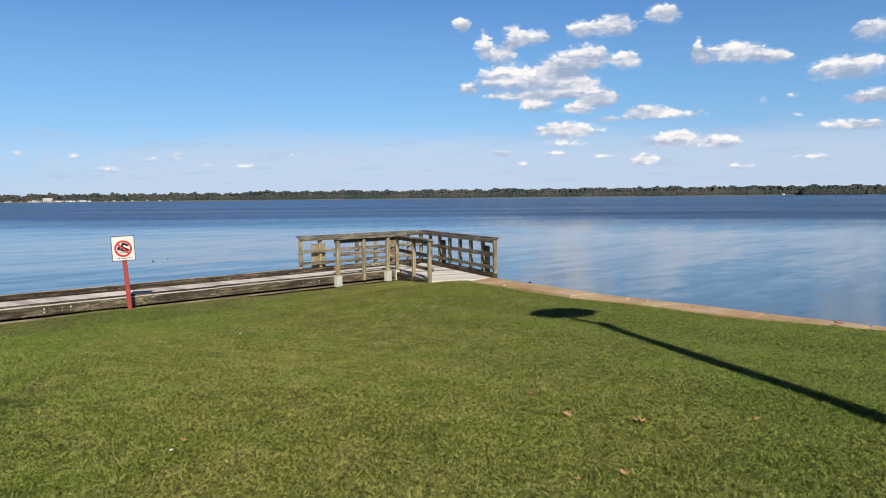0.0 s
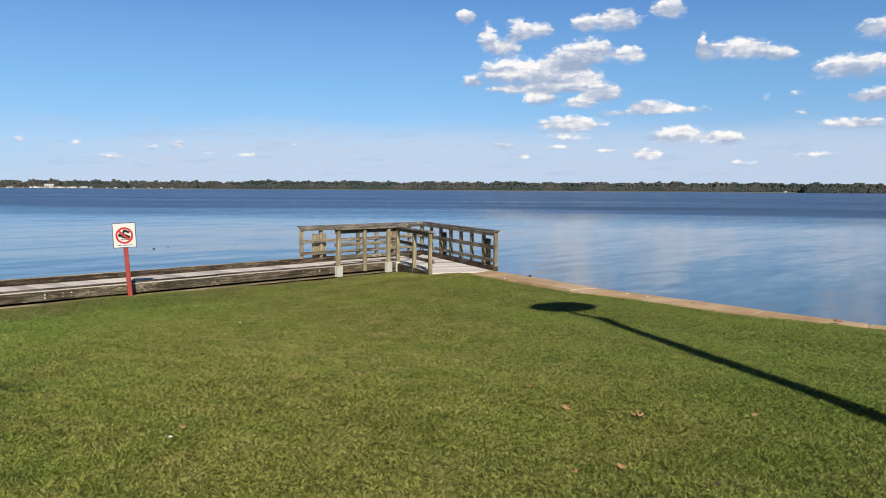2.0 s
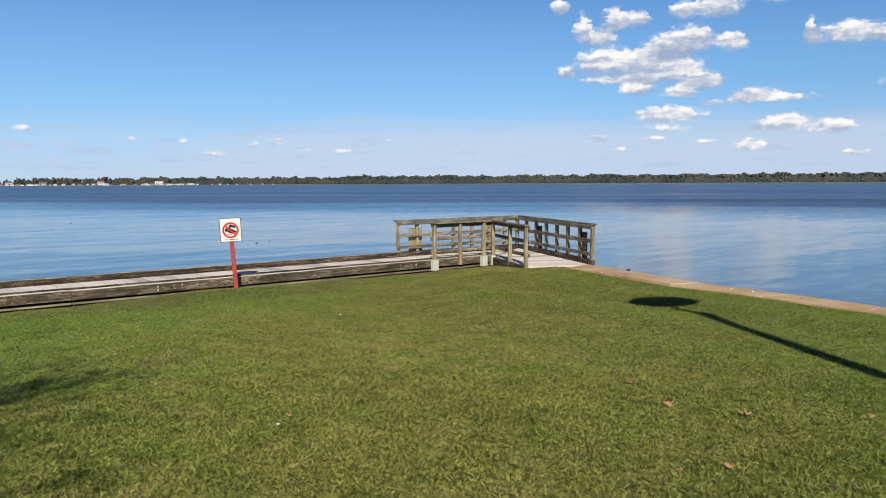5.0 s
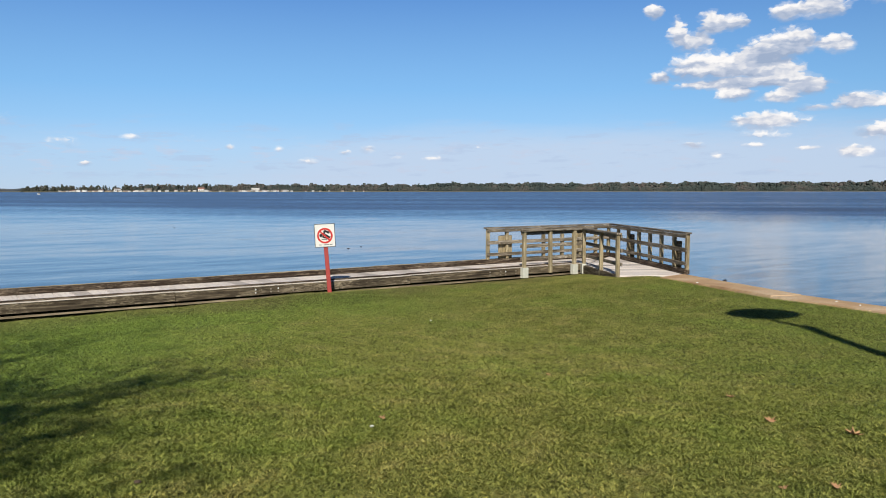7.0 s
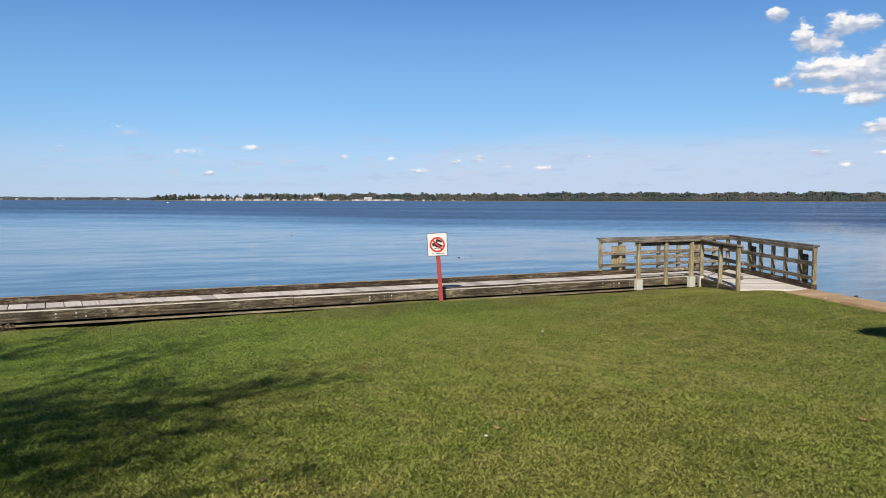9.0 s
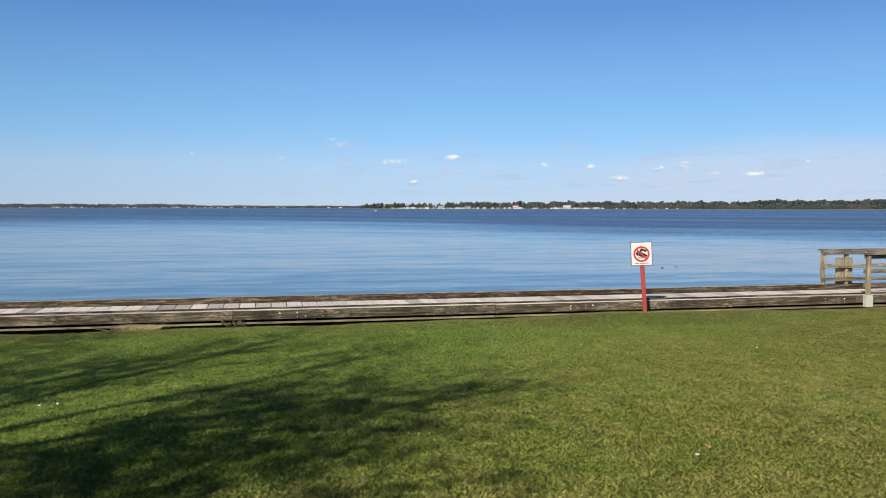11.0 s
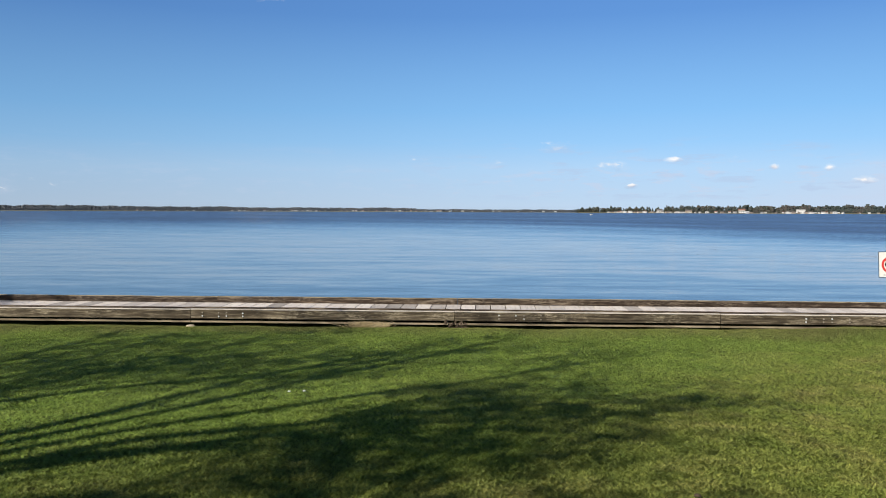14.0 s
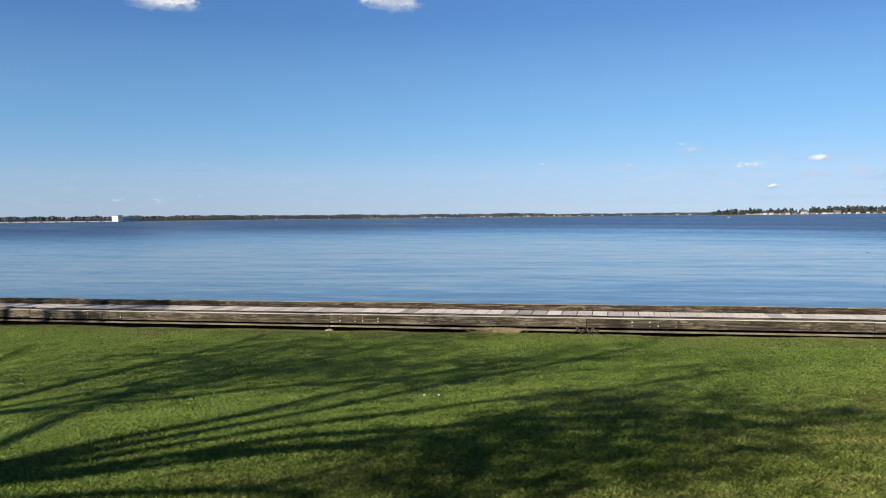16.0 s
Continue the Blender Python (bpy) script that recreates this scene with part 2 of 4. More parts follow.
WOOD_RAIL = wood_material("weathered_rail_timber", (0.035, 0.029, 0.021), (0.17, 0.143, 0.105), (0.52, 0.46, 0.37), 0, 0.45, 0.85)
WOOD_POST = wood_material("weathered_post_timber", (0.075, 0.060, 0.034), (0.29, 0.24, 0.145), (0.60, 0.52, 0.36), 2, 0.35, 0.5)
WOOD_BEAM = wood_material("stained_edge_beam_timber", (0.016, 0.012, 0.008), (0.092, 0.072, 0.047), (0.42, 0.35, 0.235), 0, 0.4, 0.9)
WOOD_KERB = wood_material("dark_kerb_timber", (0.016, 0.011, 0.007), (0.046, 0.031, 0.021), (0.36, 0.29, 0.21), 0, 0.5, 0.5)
WOOD_DECK = wood_material("bleached_deck_board", (0.46, 0.40, 0.37), (0.77, 0.71, 0.66), (0.86, 0.81, 0.76), 1, 0.22, low=0.50)
WOOD_LEDGER = wood_material("pale_ledger_board", (0.06, 0.048, 0.03), (0.30, 0.245, 0.16), (0.54, 0.46, 0.33), 0, 0.5)
# bleached wood, made paler still to carry the sunlit look of the beam top
WOOD_SUNLIT_CAP = wood_material("sunlit_bleached_beam_cap", (0.20, 0.17, 0.13), (0.66, 0.60, 0.52), (0.80, 0.75, 0.68), 0, 0.3)
WOOD_PANEL = wood_material("yellowish_fender_board", (0.22, 0.18, 0.105), (0.44, 0.365, 0.225), (0.60, 0.51, 0.345), 2, 0.25)


def plain_material(name, colour, rough=0.6, vary=0.12, scale=12.0, metal=0.0, spec=0.4, bumps=0.15):
    m, n = material(name)
    co = n.add("ShaderNodeTexCoord").outputs["Object"]
    a = n.noise(co, scale, 5.0, 0.6)
    b = n.noise(co, scale * 0.2, 3.0, 0.5)
    f = n.math("ADD", n.math("MULTIPLY", n.math("SUBTRACT", a, 0.5), vary * 2), n.math("ADD", 1.0, n.math("MULTIPLY", n.math("SUBTRACT", b, 0.5), vary * 2)))
    v = n.add("ShaderNodeCombineXYZ", None, X=f, Y=f, Z=f).outputs[0]
    c = n.vec("MULTIPLY", v, colour)
    finish(n, c, rough, bump(n, a, bumps, 0.004), metal, spec)
    return m


RED_PAINT = plain_material("red_painted_post", (0.36, 0.05, 0.042), 0.6, 0.35, 7.0)
SIGN_WHITE = plain_material("white_sign_enamel", (0.70, 0.69, 0.64), 0.45, 0.04, 6.0, bumps=0.02)
SIGN_RED = plain_material("red_sign_ink", (0.55, 0.035, 0.03), 0.4, 0.05, 6.0, bumps=0.02)
SIGN_BLACK = plain_material("black_sign_ink", (0.015, 0.015, 0.015), 0.4, 0.05, 6.0, bumps=0.02)
GALV = plain_material("galvanised_steel", (0.62, 0.62, 0.58), 0.5, 0.15, 14.0, 0.0, 0.5)
RUSTED = plain_material("dull_rusty_steel", (0.26, 0.22, 0.17), 0.8, 0.3, 20.0)
BRACKET = plain_material("pale_post_bracket", (0.54, 0.54, 0.46), 0.7, 0.2, 12.0)
LAMP_GREY = plain_material("lamp_metal", (0.25, 0.25, 0.24), 0.5, 0.1, 8.0, 0.6)
BARK = plain_material("bark", (0.11, 0.08, 0.055), 0.95, 0.5, 9.0, bumps=0.8)
DRIFT = plain_material("brown_wood_scrap", (0.30, 0.165, 0.095), 0.9, 0.4, 30.0, bumps=0.6)
ROCK = plain_material("pale_stone", (0.45, 0.38, 0.28), 0.9, 0.3, 14.0, bumps=0.6)
DRY = plain_material("dry_grass", (0.46, 0.36, 0.20), 0.9, 0.4, 20.0)
WEED = plain_material("dead_weed", (0.075, 0.052, 0.032), 0.9, 0.4, 20.0)
LEAF_DRY = plain_material("dry_oak_leaf", (0.45, 0.25, 0.125), 0.8, 0.4, 40.0)
LITTER = plain_material("white_litter", (0.78, 0.80, 0.76), 0.6, 0.1, 20.0)
HOUSE_WHITE = plain_material("white_siding", (0.78, 0.76, 0.72), 0.8, 0.1, 0.2)
HOUSE_TAN = plain_material("tan_siding", (0.50, 0.40, 0.30), 0.8, 0.1, 0.2)
HOUSE_ROOF = plain_material("grey_shingle_roof", (0.16, 0.14, 0.13), 0.9, 0.2, 0.3)
ROOF_RED = plain_material("reddish_shingle_roof", (0.30, 0.15, 0.11), 0.9, 0.2, 0.3)
ROOF_PALE = plain_material("pale_metal_roof", (0.58, 0.56, 0.53), 0.6, 0.1, 0.3)
GLASS_DARK = plain_material("dark_window_glass", (0.03, 0.035, 0.045), 0.15, 0.05, 1.0)
FLOAT = plain_material("dark_float", (0.04, 0.04, 0.045), 0.6, 0.1, 5.0)


def concrete_material():
    m, n = material("tan_concrete_cap")
    co = n.add("ShaderNodeTexCoord").outputs["Object"]
    a, b = n.noise(co, 18.0, 6.0, 0.7), n.noise(co, 0.9, 4.0, 0.6)
    c = n.ramp(b, [(0.3, (0.42, 0.262, 0.138)), (0.5, (0.58, 0.392, 0.222)), (0.72, (0.68, 0.535, 0.365))])
    c = n.mix(n.math("MULTIPLY", n.span(a, 0.35, 0.7), 0.4), c, (0.28, 0.19, 0.12))
    finish(n, c, 0.9, bump(n, a, 0.5, 0.006), spec=0.2)
    return m


CONCRETE = concrete_material()


def lawn_colour(n, co):
    """Patches of lush, worn and yellowed turf."""
    big = n.noise(co, 0.45, 4.0, 0.6)
    mid = n.noise(co, 2.3, 4.0, 0.6)
    c = n.ramp(mid, [(0.30, (0.215, 0.240, 0.055)), (0.52, (0.318, 0.320, 0.085)), (0.72, (0.415, 0.362, 0.130))])
    c = n.mix(n.math("MULTIPLY", n.span(big, 0.45, 0.7), 0.45), c, (0.22, 0.335, 0.052))
    lush = n.math("ADD", n.add("ShaderNodeSeparateXYZ", None, Vector=co).outputs[0], n.math("MULTIPLY", n.math("SUBTRACT", n.noise(co, 0.3, 3.0, 0.6), 0.5), 7.0))
    c = n.mix(n.span(lush, -2.0, -8.0, 0.0, 0.75), c, (0.245, 0.365, 0.068))
    c = n.mix(n.span(n.math("SUBTRACT", lush, -1.5), 0.5, 5.0, 0.0, 0.6), c, (0.190, 0.258, 0.054))
    # trodden, earthy strip along the foot of the boardwalk
    inland = n.math("ADD", n.vec("DOT_PRODUCT", co, (float(A_NOR[0]), float(A_NOR[1]), 0.0)), n.math("MULTIPLY", n.math("SUBTRACT", n.noise(co, 0.6, 4.0, 0.6), 0.5), 3.2))
    c = n.mix(n.span(inland, 13.6, 15.6, 0.0, 0.62), c, (0.255, 0.215, 0.098))
    clump = n.math("ADD", n.math("MULTIPLY", n.noise(co, 9.0, 3.0, 0.6), 0.25), n.math("MULTIPLY", n.noise(co, 26.0, 3.0, 0.6), 0.75))
    return n.mix(1.0, c, n.ramp(clump, [(0.36, (0.60, 0.64, 0.58)), (0.5, (0.96, 0.97, 0.95)), (0.64, (1.32, 1.25, 1.22))]), "MULTIPLY")


def ground_material():
    m, n = material("turf_soil")
    co = n.add("ShaderNodeTexCoord").outputs["Object"]
    fine = n.noise(co, 55.0, 4.0, 0.7)
    c = n.mix(n.span(fine, 0.40, 0.62), (0.050, 0.054, 0.022), n.mix(0.42, lawn_colour(n, co), (0.06, 0.065, 0.022)))
    finish(n, c, 0.95, bump(n, fine, 0.8, 0.02), spec=0.1)
    return m


def blade_material():
    m, n = material("grass_blade")
    co = n.add("ShaderNodeTexCoord").outputs["Object"]
    geo = n.add("ShaderNodeNewGeometry")
    rnd = geo.outputs["Random Per Island"]
    c = n.mix(1.0, lawn_colour(n, co), n.ramp(rnd, [(0.0, (0.70, 0.75, 0.66)), (0.5, (1.04, 1.05, 1.0)), (0.94, (1.26, 1.23, 1.16)), (1.0, (1.60, 1.44, 1.45))]), "MULTIPLY")
    p = n.add("ShaderNodeBsdfPrincipled")
    n.put(p, "Base Color", c)
    n.put(p, "Roughness", 0.6)
    n.put(p, "Specular IOR Level", 0.25)
    tr = n.add("ShaderNodeBsdfTranslucent", None, Color=c)
    mx = n.add("ShaderNodeMixShader", None, Fac=0.2)
    n.put(mx, "1", p.outputs[0])
    n.put(mx, "2", tr.outputs[0])
    n.add("ShaderNodeOutputMaterial", None, Surface=mx.outputs[0])
    return m


def water_material():
    """Calm lake: a smooth lee by the shore, ruffled farther out."""
    m, n = material("lake_water")
    co = n.add("ShaderNodeNewGeometry").outputs["Position"]
    far = n.vec("LENGTH", co)
    streak = n.noise(n.vec("MULTIPLY", co, (0.004, 0.020, 0)), 1.0, 3.0, 0.55)
    edge = n.math("ADD", far, n.math("MULTIPLY", n.math("SUBTRACT", streak, 0.5), 110.0))
    west = n.span(n.math("DIVIDE", n.add("ShaderNodeSeparateXYZ", None, Vector=co).outputs[0], far), -0.35, -0.85)
    ruffle = n.span(edge, n.math("MULTIPLY_ADD", west, -22.0, 46.0), n.math("MULTIPLY_ADD", west, 150.0, 145.0))
    turned = n.add("ShaderNodeVectorRotate", dict(rotation_type="Z_AXIS"), Vector=co, Angle=radians(-47.1)).outputs[0]

    def slope(scale, detail, amount):
        v = n.vec("SUBTRACT", n.noise(n.vec("MULTIPLY", turned, scale), 1.0, detail, 0.6, "Color"), (0.5, 0.5, 0.5))
        return n.vec("MULTIPLY", v, amount)

    swell = slope((0.11, 0.50, 0), 2.0, (0.03, 0.080, 0))
    lap = slope((0.45, 1.7, 0), 2.0, (0.035, 0.060, 0))
    chop = slope((1.6, 3.4, 0), 3.0, (1.0, 1.0, 0))
    sc = n.vec("SCALE", chop)
    n.put(sc.node, "Scale", n.span(ruffle, 0.0, 1.0, 0.03, 0.42, False))
    tilt = n.vec("ADD", n.vec("ADD", swell, lap), n.vec("ADD", sc, (0, 0, 1)))
    back = n.add("ShaderNodeVectorRotate", dict(rotation_type="Z_AXIS"), Vector=tilt, Angle=radians(47.1)).outputs[0]
    # wind ripples lean towards the shore that they run to
    ashore = n.vec("SCALE", n.vec("NORMALIZE", n.vec("MULTIPLY", co, (-1, -1, 0))))
    gust = n.noise(n.vec("MULTIPLY", co, (0.006, 0.03, 0)), 1.0, 3.0, 0.6)
    band = n.math("MULTIPLY", n.span(far, 90.0, 104.0), n.span(far, 150.0, 118.0))
    band = n.math("MULTIPLY", band, n.span(n.add("ShaderNodeSeparateXYZ", None, Vector=co).outputs[0], 0.0, 30.0, 0.0, 0.07))
    n.put(ashore.node, "Scale", n.math("MULTIPLY", ruffle, n.math("ADD", band, n.span(gust, 0.3, 0.7, 0.10, 0.165))))
    nb = n.vec("NORMALIZE", n.vec("ADD", back, ashore))
    p = n.add("ShaderNodeBsdfPrincipled", None, IOR=1.333)
    n.put(p, "Base Color", (0.056, 0.070, 0.086, 1))
    n.put(p, "Roughness", n.span(ruffle, 0.0, 1.0, 0.10, 0.18))
    n.put(p, "Normal", nb)
    n.add("ShaderNodeOutputMaterial", None, Surface=p.outputs[0])
    return m


def foliage_material(name, stops, scale):
    m, n = material(name)
    rnd = n.add("ShaderNodeNewGeometry").outputs["Random Per Island"]
    co = n.add("ShaderNodeTexCoord").outputs["Object"]
    a = n.noise(co, scale, 3.0, 0.6)
    f = n.math("ADD", n.math("MULTIPLY", rnd, 0.42), n.math("MULTIPLY", n.span(a, 0.3, 0.7), 0.55))
    finish(n, n.ramp(f, stops), 0.9, spec=0.1)
    return m


GROUND, BLADE, WATER = ground_material(), blade_material(), water_material()
# green and russet crowns, their colours greyed and blued to stand for haze
PINE = foliage_material("far_mixed_woods_haze_tint", [(0.0, (0.040, 0.055, 0.055)), (0.28, (0.055, 0.070, 0.062)), (0.48, (0.074, 0.082, 0.073)), (0.66, (0.110, 0.094, 0.086)), (0.82, (0.076, 0.090, 0.072)), (1.0, (0.145, 0.126, 0.114))], 0.014)
PINE_DARK = foliage_material("far_dark_pines", [(0.0, (0.026, 0.034, 0.028)), (0.45, (0.048, 0.058, 0.044)), (0.75, (0.10, 0.088, 0.068)), (1.0, (0.18, 0.125, 0.095))], 0.012)
# aerial haze is painted in here: pale bluish grey in the foliage colours
PINE_HAZE = foliage_material("haze_tinted_distant_woods", [(0.0, (0.082, 0.096, 0.110)), (0.6, (0.108, 0.118, 0.126)), (1.0, (0.155, 0.148, 0.147))], 0.008)
OAK_LEAF = foliage_material("tree_leaves", [(0.0, (0.04, 0.07, 0.02)), (1.0, (0.12, 0.14, 0.05))], 0.5)
SHORE = plain_material("far_shore_soil", (0.16, 0.15, 0.09), 0.95, 0.4, 0.02)


# ------------------------------------------------------------------ mesh helpers
def mesh_of(name, bm, mat, smooth=False):
    me = bpy.data.meshes.new(name)
    bmesh.ops.recalc_face_normals(bm, faces=bm.faces)
    bm.to_mesh(me)
    bm.free()
    me.materials.append(mat)
    if smooth:
        me.polygons.foreach_set("use_smooth", [True] * len(me.polygons))
    return me


def part(name, bm, mat, parent, label="", smooth=False, m=None):
    """Links a bmesh, or a mesh, as one mesh object under a thing or part."""
    me = mesh_of(name, bm, mat, smooth) if isinstance(bm, bmesh.types.BMesh) else bm
    ob = new(name, me)
    ob.parent = parent
    if m is not None:
        ob.matrix_basis = m
    return tagged(ob, label)


def thing(name, m, label, category, group="", kind=""):
    ob = new(name)
    ob.empty_display_size = 0.2
    ob.matrix_basis = m
    return tagged(ob, label, category, group, kind)


def box(bm, x0, x1, y0, y1, z0, z1, m=None, bevel=0.0):
    vs = [bm.verts.new((x, y, z)) for x in (x0, x1) for y in (y0, y1) for z in (z0, z1)]
    for f in ((0, 1, 3, 2), (4, 6, 7, 5), (0, 4, 5, 1), (2, 3, 7, 6), (0, 2, 6, 4), (1, 5, 7, 3)):
        bm.faces.new([vs[i] for i in f])
    if bevel:
        es = list({e for v in vs for e in v.link_edges})
        r = bmesh.ops.bevel(bm, geom=es, offset=bevel, segments=1, affect="EDGES", profile=0.5)
        vs = list({v for f in r["faces"] for v in f.verts} | {v for v in vs if v.is_valid})
    if m is not None:
        bmesh.ops.transform(bm, matrix=m, verts=[v for v in vs if v.is_valid])
    return bm


def boxed(*a, **k):
    return box(bmesh.new(), *a, **k)


def prism(points, z0, z1):
    bm = bmesh.new()
    lo = [bm.verts.new((x, y, z0)) for x, y in points]
    hi = [bm.verts.new((x, y, z1)) for x, y in points]
    bm.faces.new(lo[::-1])
    bm.faces.new(hi)
    for i in range(len(points)):
        j = (i + 1) % len(points)
        bm.faces.new((lo[i], lo[j], hi[j], hi[i]))
    return bm


def tube(bm, a, b, ra, rb, seg=8):
    a, b = Vector(a), Vector(b)
    q = (b - a).to_track_quat("Z", "Y").to_matrix()
    ring = [[bm.verts.new(c + q @ Vector((r * math.cos(t), r * math.sin(t), 0))) for t in [2 * math.pi * i / seg for i in range(seg)]] for c, r in ((a, ra), (b, rb))]
    for i in range(seg):
        j = (i + 1) % seg
        bm.faces.new((ring[0][i], ring[0][j], ring[1][j], ring[1][i]))
    bm.faces.new(ring[0][::-1])
    bm.faces.new(ring[1])
    return bm


def raw_mesh(name, verts, tris, mat):
    """A mesh straight from arrays of corners and triangles."""
    me = bpy.data.meshes.new(name)
    verts, tris = np.asarray(verts, np.float32), np.asarray(tris, np.int32)
    me.vertices.add(len(verts))
    me.vertices.foreach_set("co", verts.ravel())
    me.loops.add(tris.size)
    me.loops.foreach_set("vertex_index", tris.ravel())
    me.polygons.add(len(tris))
    me.polygons.foreach_set("loop_start", np.arange(0, tris.size, 3, dtype=np.int32))
    me.update(calc_edges=True)
    me.validate()
    me.materials.append(mat)
    return me


# ------------------------------------------------------------------ plan
LEG_A = pose(0, 0, 0, 0, 0, 47.1)          # x along the long walkway, y towards the lake
LEG_B = pose(-1.22, 21.64, 0, 0, 0, -69.2)  # x along the short leg, y towards the lake
FRONT, DECK0, DECK1, KERB = 15.70, 15.93, 17.30, 17.45
B_END, B_WIDE = 2.62, 1.69
A_INNER, A_OUTER = 15.0, 17.75             # where the two legs meet, on the lawn and on the lake side
WATER_Z = -0.75
CAP_OUT = [(1.20, 19.90), (2.20, 18.10), (3.17, 16.35), (4.43, 14.80), (5.42, 13.42), (6.48, 12.12), (15.85, 0.6), (39.9, -28.0)]
CAP_IN = [(0.62, 19.05), (1.57, 17.62), (2.55, 16.05), (3.83, 14.45), (4.90, 12.80), (5.98, 11.52), (15.2, 0.0), (39.2, -28.6)]
B_DIR, B_NOR = np.array((math.cos(radians(-69.5)), math.sin(radians(-69.5)))), np.array((-math.sin(radians(-69.5)), math.cos(radians(-69.5))))


def line_side(x, y, pts):
    """How far a place lies to the lake side of a chain of points that runs towards the camera."""
    best = None
    for (ax, ay), (bx, by) in zip(pts, pts[1:]):
        dx, dy = bx - ax, by - ay
        ln = math.hypot(dx, dy)
        d = ((x - ax) * -dy + (y - ay) * dx) / ln
        best = d if best is None else np.minimum(best, d)
    return best


def lawn_z(x, y):
    """Height of the turf: it falls from where the camera stands to the walkway, and meets the cap nearly flush."""
    r = np.hypot(x, y)
    n_a = x * A_NOR[0] + y * A_NOR[1]
    s_a = x * A_DIR[0] + y * A_DIR[1]
    cap = line_side(x, y, [(-0.45, 19.5), *CAP_IN[1:]])
    near = np.clip(1 + cap / 8.0, 0, 1)
    base = -0.262 + 0.232 * near * near * (3 - 2 * near) * np.clip((15.75 - n_a) / 2.4, 0, 1)
    z = base + (0.5 - base) * np.clip(1 - r / 17.5, 0, 1) ** 1.5
    z = z + 0.075 * np.clip((x - 0.5) / 3.0, 0, 1) * np.clip((12.5 - y) / 4.0, 0, 1)
    # the turf ends a little lower than the seawall cap, and swells at the sign post
    z = z + (-0.065 - z) * np.clip(1 + cap / 2.0, 0, 1) * np.clip((x - 0.8) / 0.8, 0, 1)
    z = z + 0.08 * np.exp(-((s_a - 7.8) / 2.6) ** 2) * np.clip(n_a - 14.0, 0, 1) * np.clip((15.7 - n_a) / 0.25, 0, 1)
    z = z + 0.035 * np.exp(-((s_a - 6.9) / 1.3) ** 2) * np.clip(n_a - 14.2, 0, 1) * np.clip((15.7 - n_a) / 0.25, 0, 1)
    # a worn gully along the foot of the long walkway
    z = z - 0.065 * np.clip((n_a - 15.30) / 0.30, 0, 1) * np.clip((3.6 - s_a) / 1.5, 0, 1) * (0.65 + 0.35 * np.sin(s_a * 1.9) * np.sin(s_a * 0.7 + 1))
    return z + 0.012 * np.sin(1.3 * x + 0.7) * np.cos(1.1 * y) + 0.008 * np.sin(3.1 * x + 2.3 * y)


def on_land(x, y, a_edge, cap, b_edge):
    n_a = x * A_NOR[0] + y * A_NOR[1]
    bx, by = x + 1.25, y - 21.64
    n_b = bx * B_NOR[0] + by * B_NOR[1]
    t_b = bx * B_DIR[0] + by * B_DIR[1]
    ok = (n_a < a_edge) & (line_side(x, y, cap) < 0)
    return ok & ((t_b > B_END) | (n_b < b_edge))


# ------------------------------------------------------------------ water, ground
def build_water():
    bm = bmesh.new()
    rings = [0.0, 40, 120, 400, 1200, 2600, 4900]
    seg = 72
    rows = []
    for r in rings[1:]:
        rows.append([bm.verts.new((r * math.cos(2 * math.pi * i / seg), r * math.sin(2 * math.pi * i / seg), WATER_Z)) for i in range(seg)])
    bm.faces.new(rows[0])
    for a, b in zip(rows, rows[1:]):
        for i in range(seg):
            j = (i + 1) % seg
            bm.faces.new((a[i], b[i], b[j], a[j]))
    ob = new("water", mesh_of("water", bm, WATER))
    tagged(ob, "calm blue lake water with light ripples and a ruffled far band", "water", kind="structure")


def build_ground():
    def axis(lo, hi):
        return np.unique(np.round(np.concatenate((np.linspace(-400, lo, 14), np.arange(lo, hi, 0.4), np.linspace(hi, 400, 14))), 3))
    xs, ys = axis(-36.0, 20.0), axis(-16.0, 27.2)
    X, Y = np.meshgrid(xs, ys, indexing="ij")
    Z = lawn_z(X, Y)
    keep = on_land(X, Y, 17.2, [(-1.0, 26.0), (0.95, 20.1), *[(x - 0.25, y - 0.2) for x, y in CAP_OUT]], 1.5)
    idx = -np.ones(X.shape, int)
    quads = keep[:-1, :-1] & keep[1:, :-1] & keep[1:, 1:] & keep[:-1, 1:]
    used = np.zeros(X.shape, bool)
    for dx in (0, 1):
        for dy in (0, 1):
            used[dx:X.shape[0] - 1 + dx, dy:X.shape[1] - 1 + dy] |= quads
    idx[used] = np.arange(used.sum())
    verts = np.stack((X[used], Y[used], Z[used]), 1)
    a, b, c, d = idx[:-1, :-1][quads], idx[1:, :-1][quads], idx[1:, 1:][quads], idx[:-1, 1:][quads]
    tris = np.concatenate((np.stack((a, b, c), 1), np.stack((a, c, d), 1)))
    me = raw_mesh("ground", verts, tris, GROUND)
    me.polygons.foreach_set("use_smooth", [True] * len(me.polygons))
    tagged(new("ground", me), "mown green lawn sloping gently down to the lake", "lawn", kind="structure")


build_water()
build_ground()


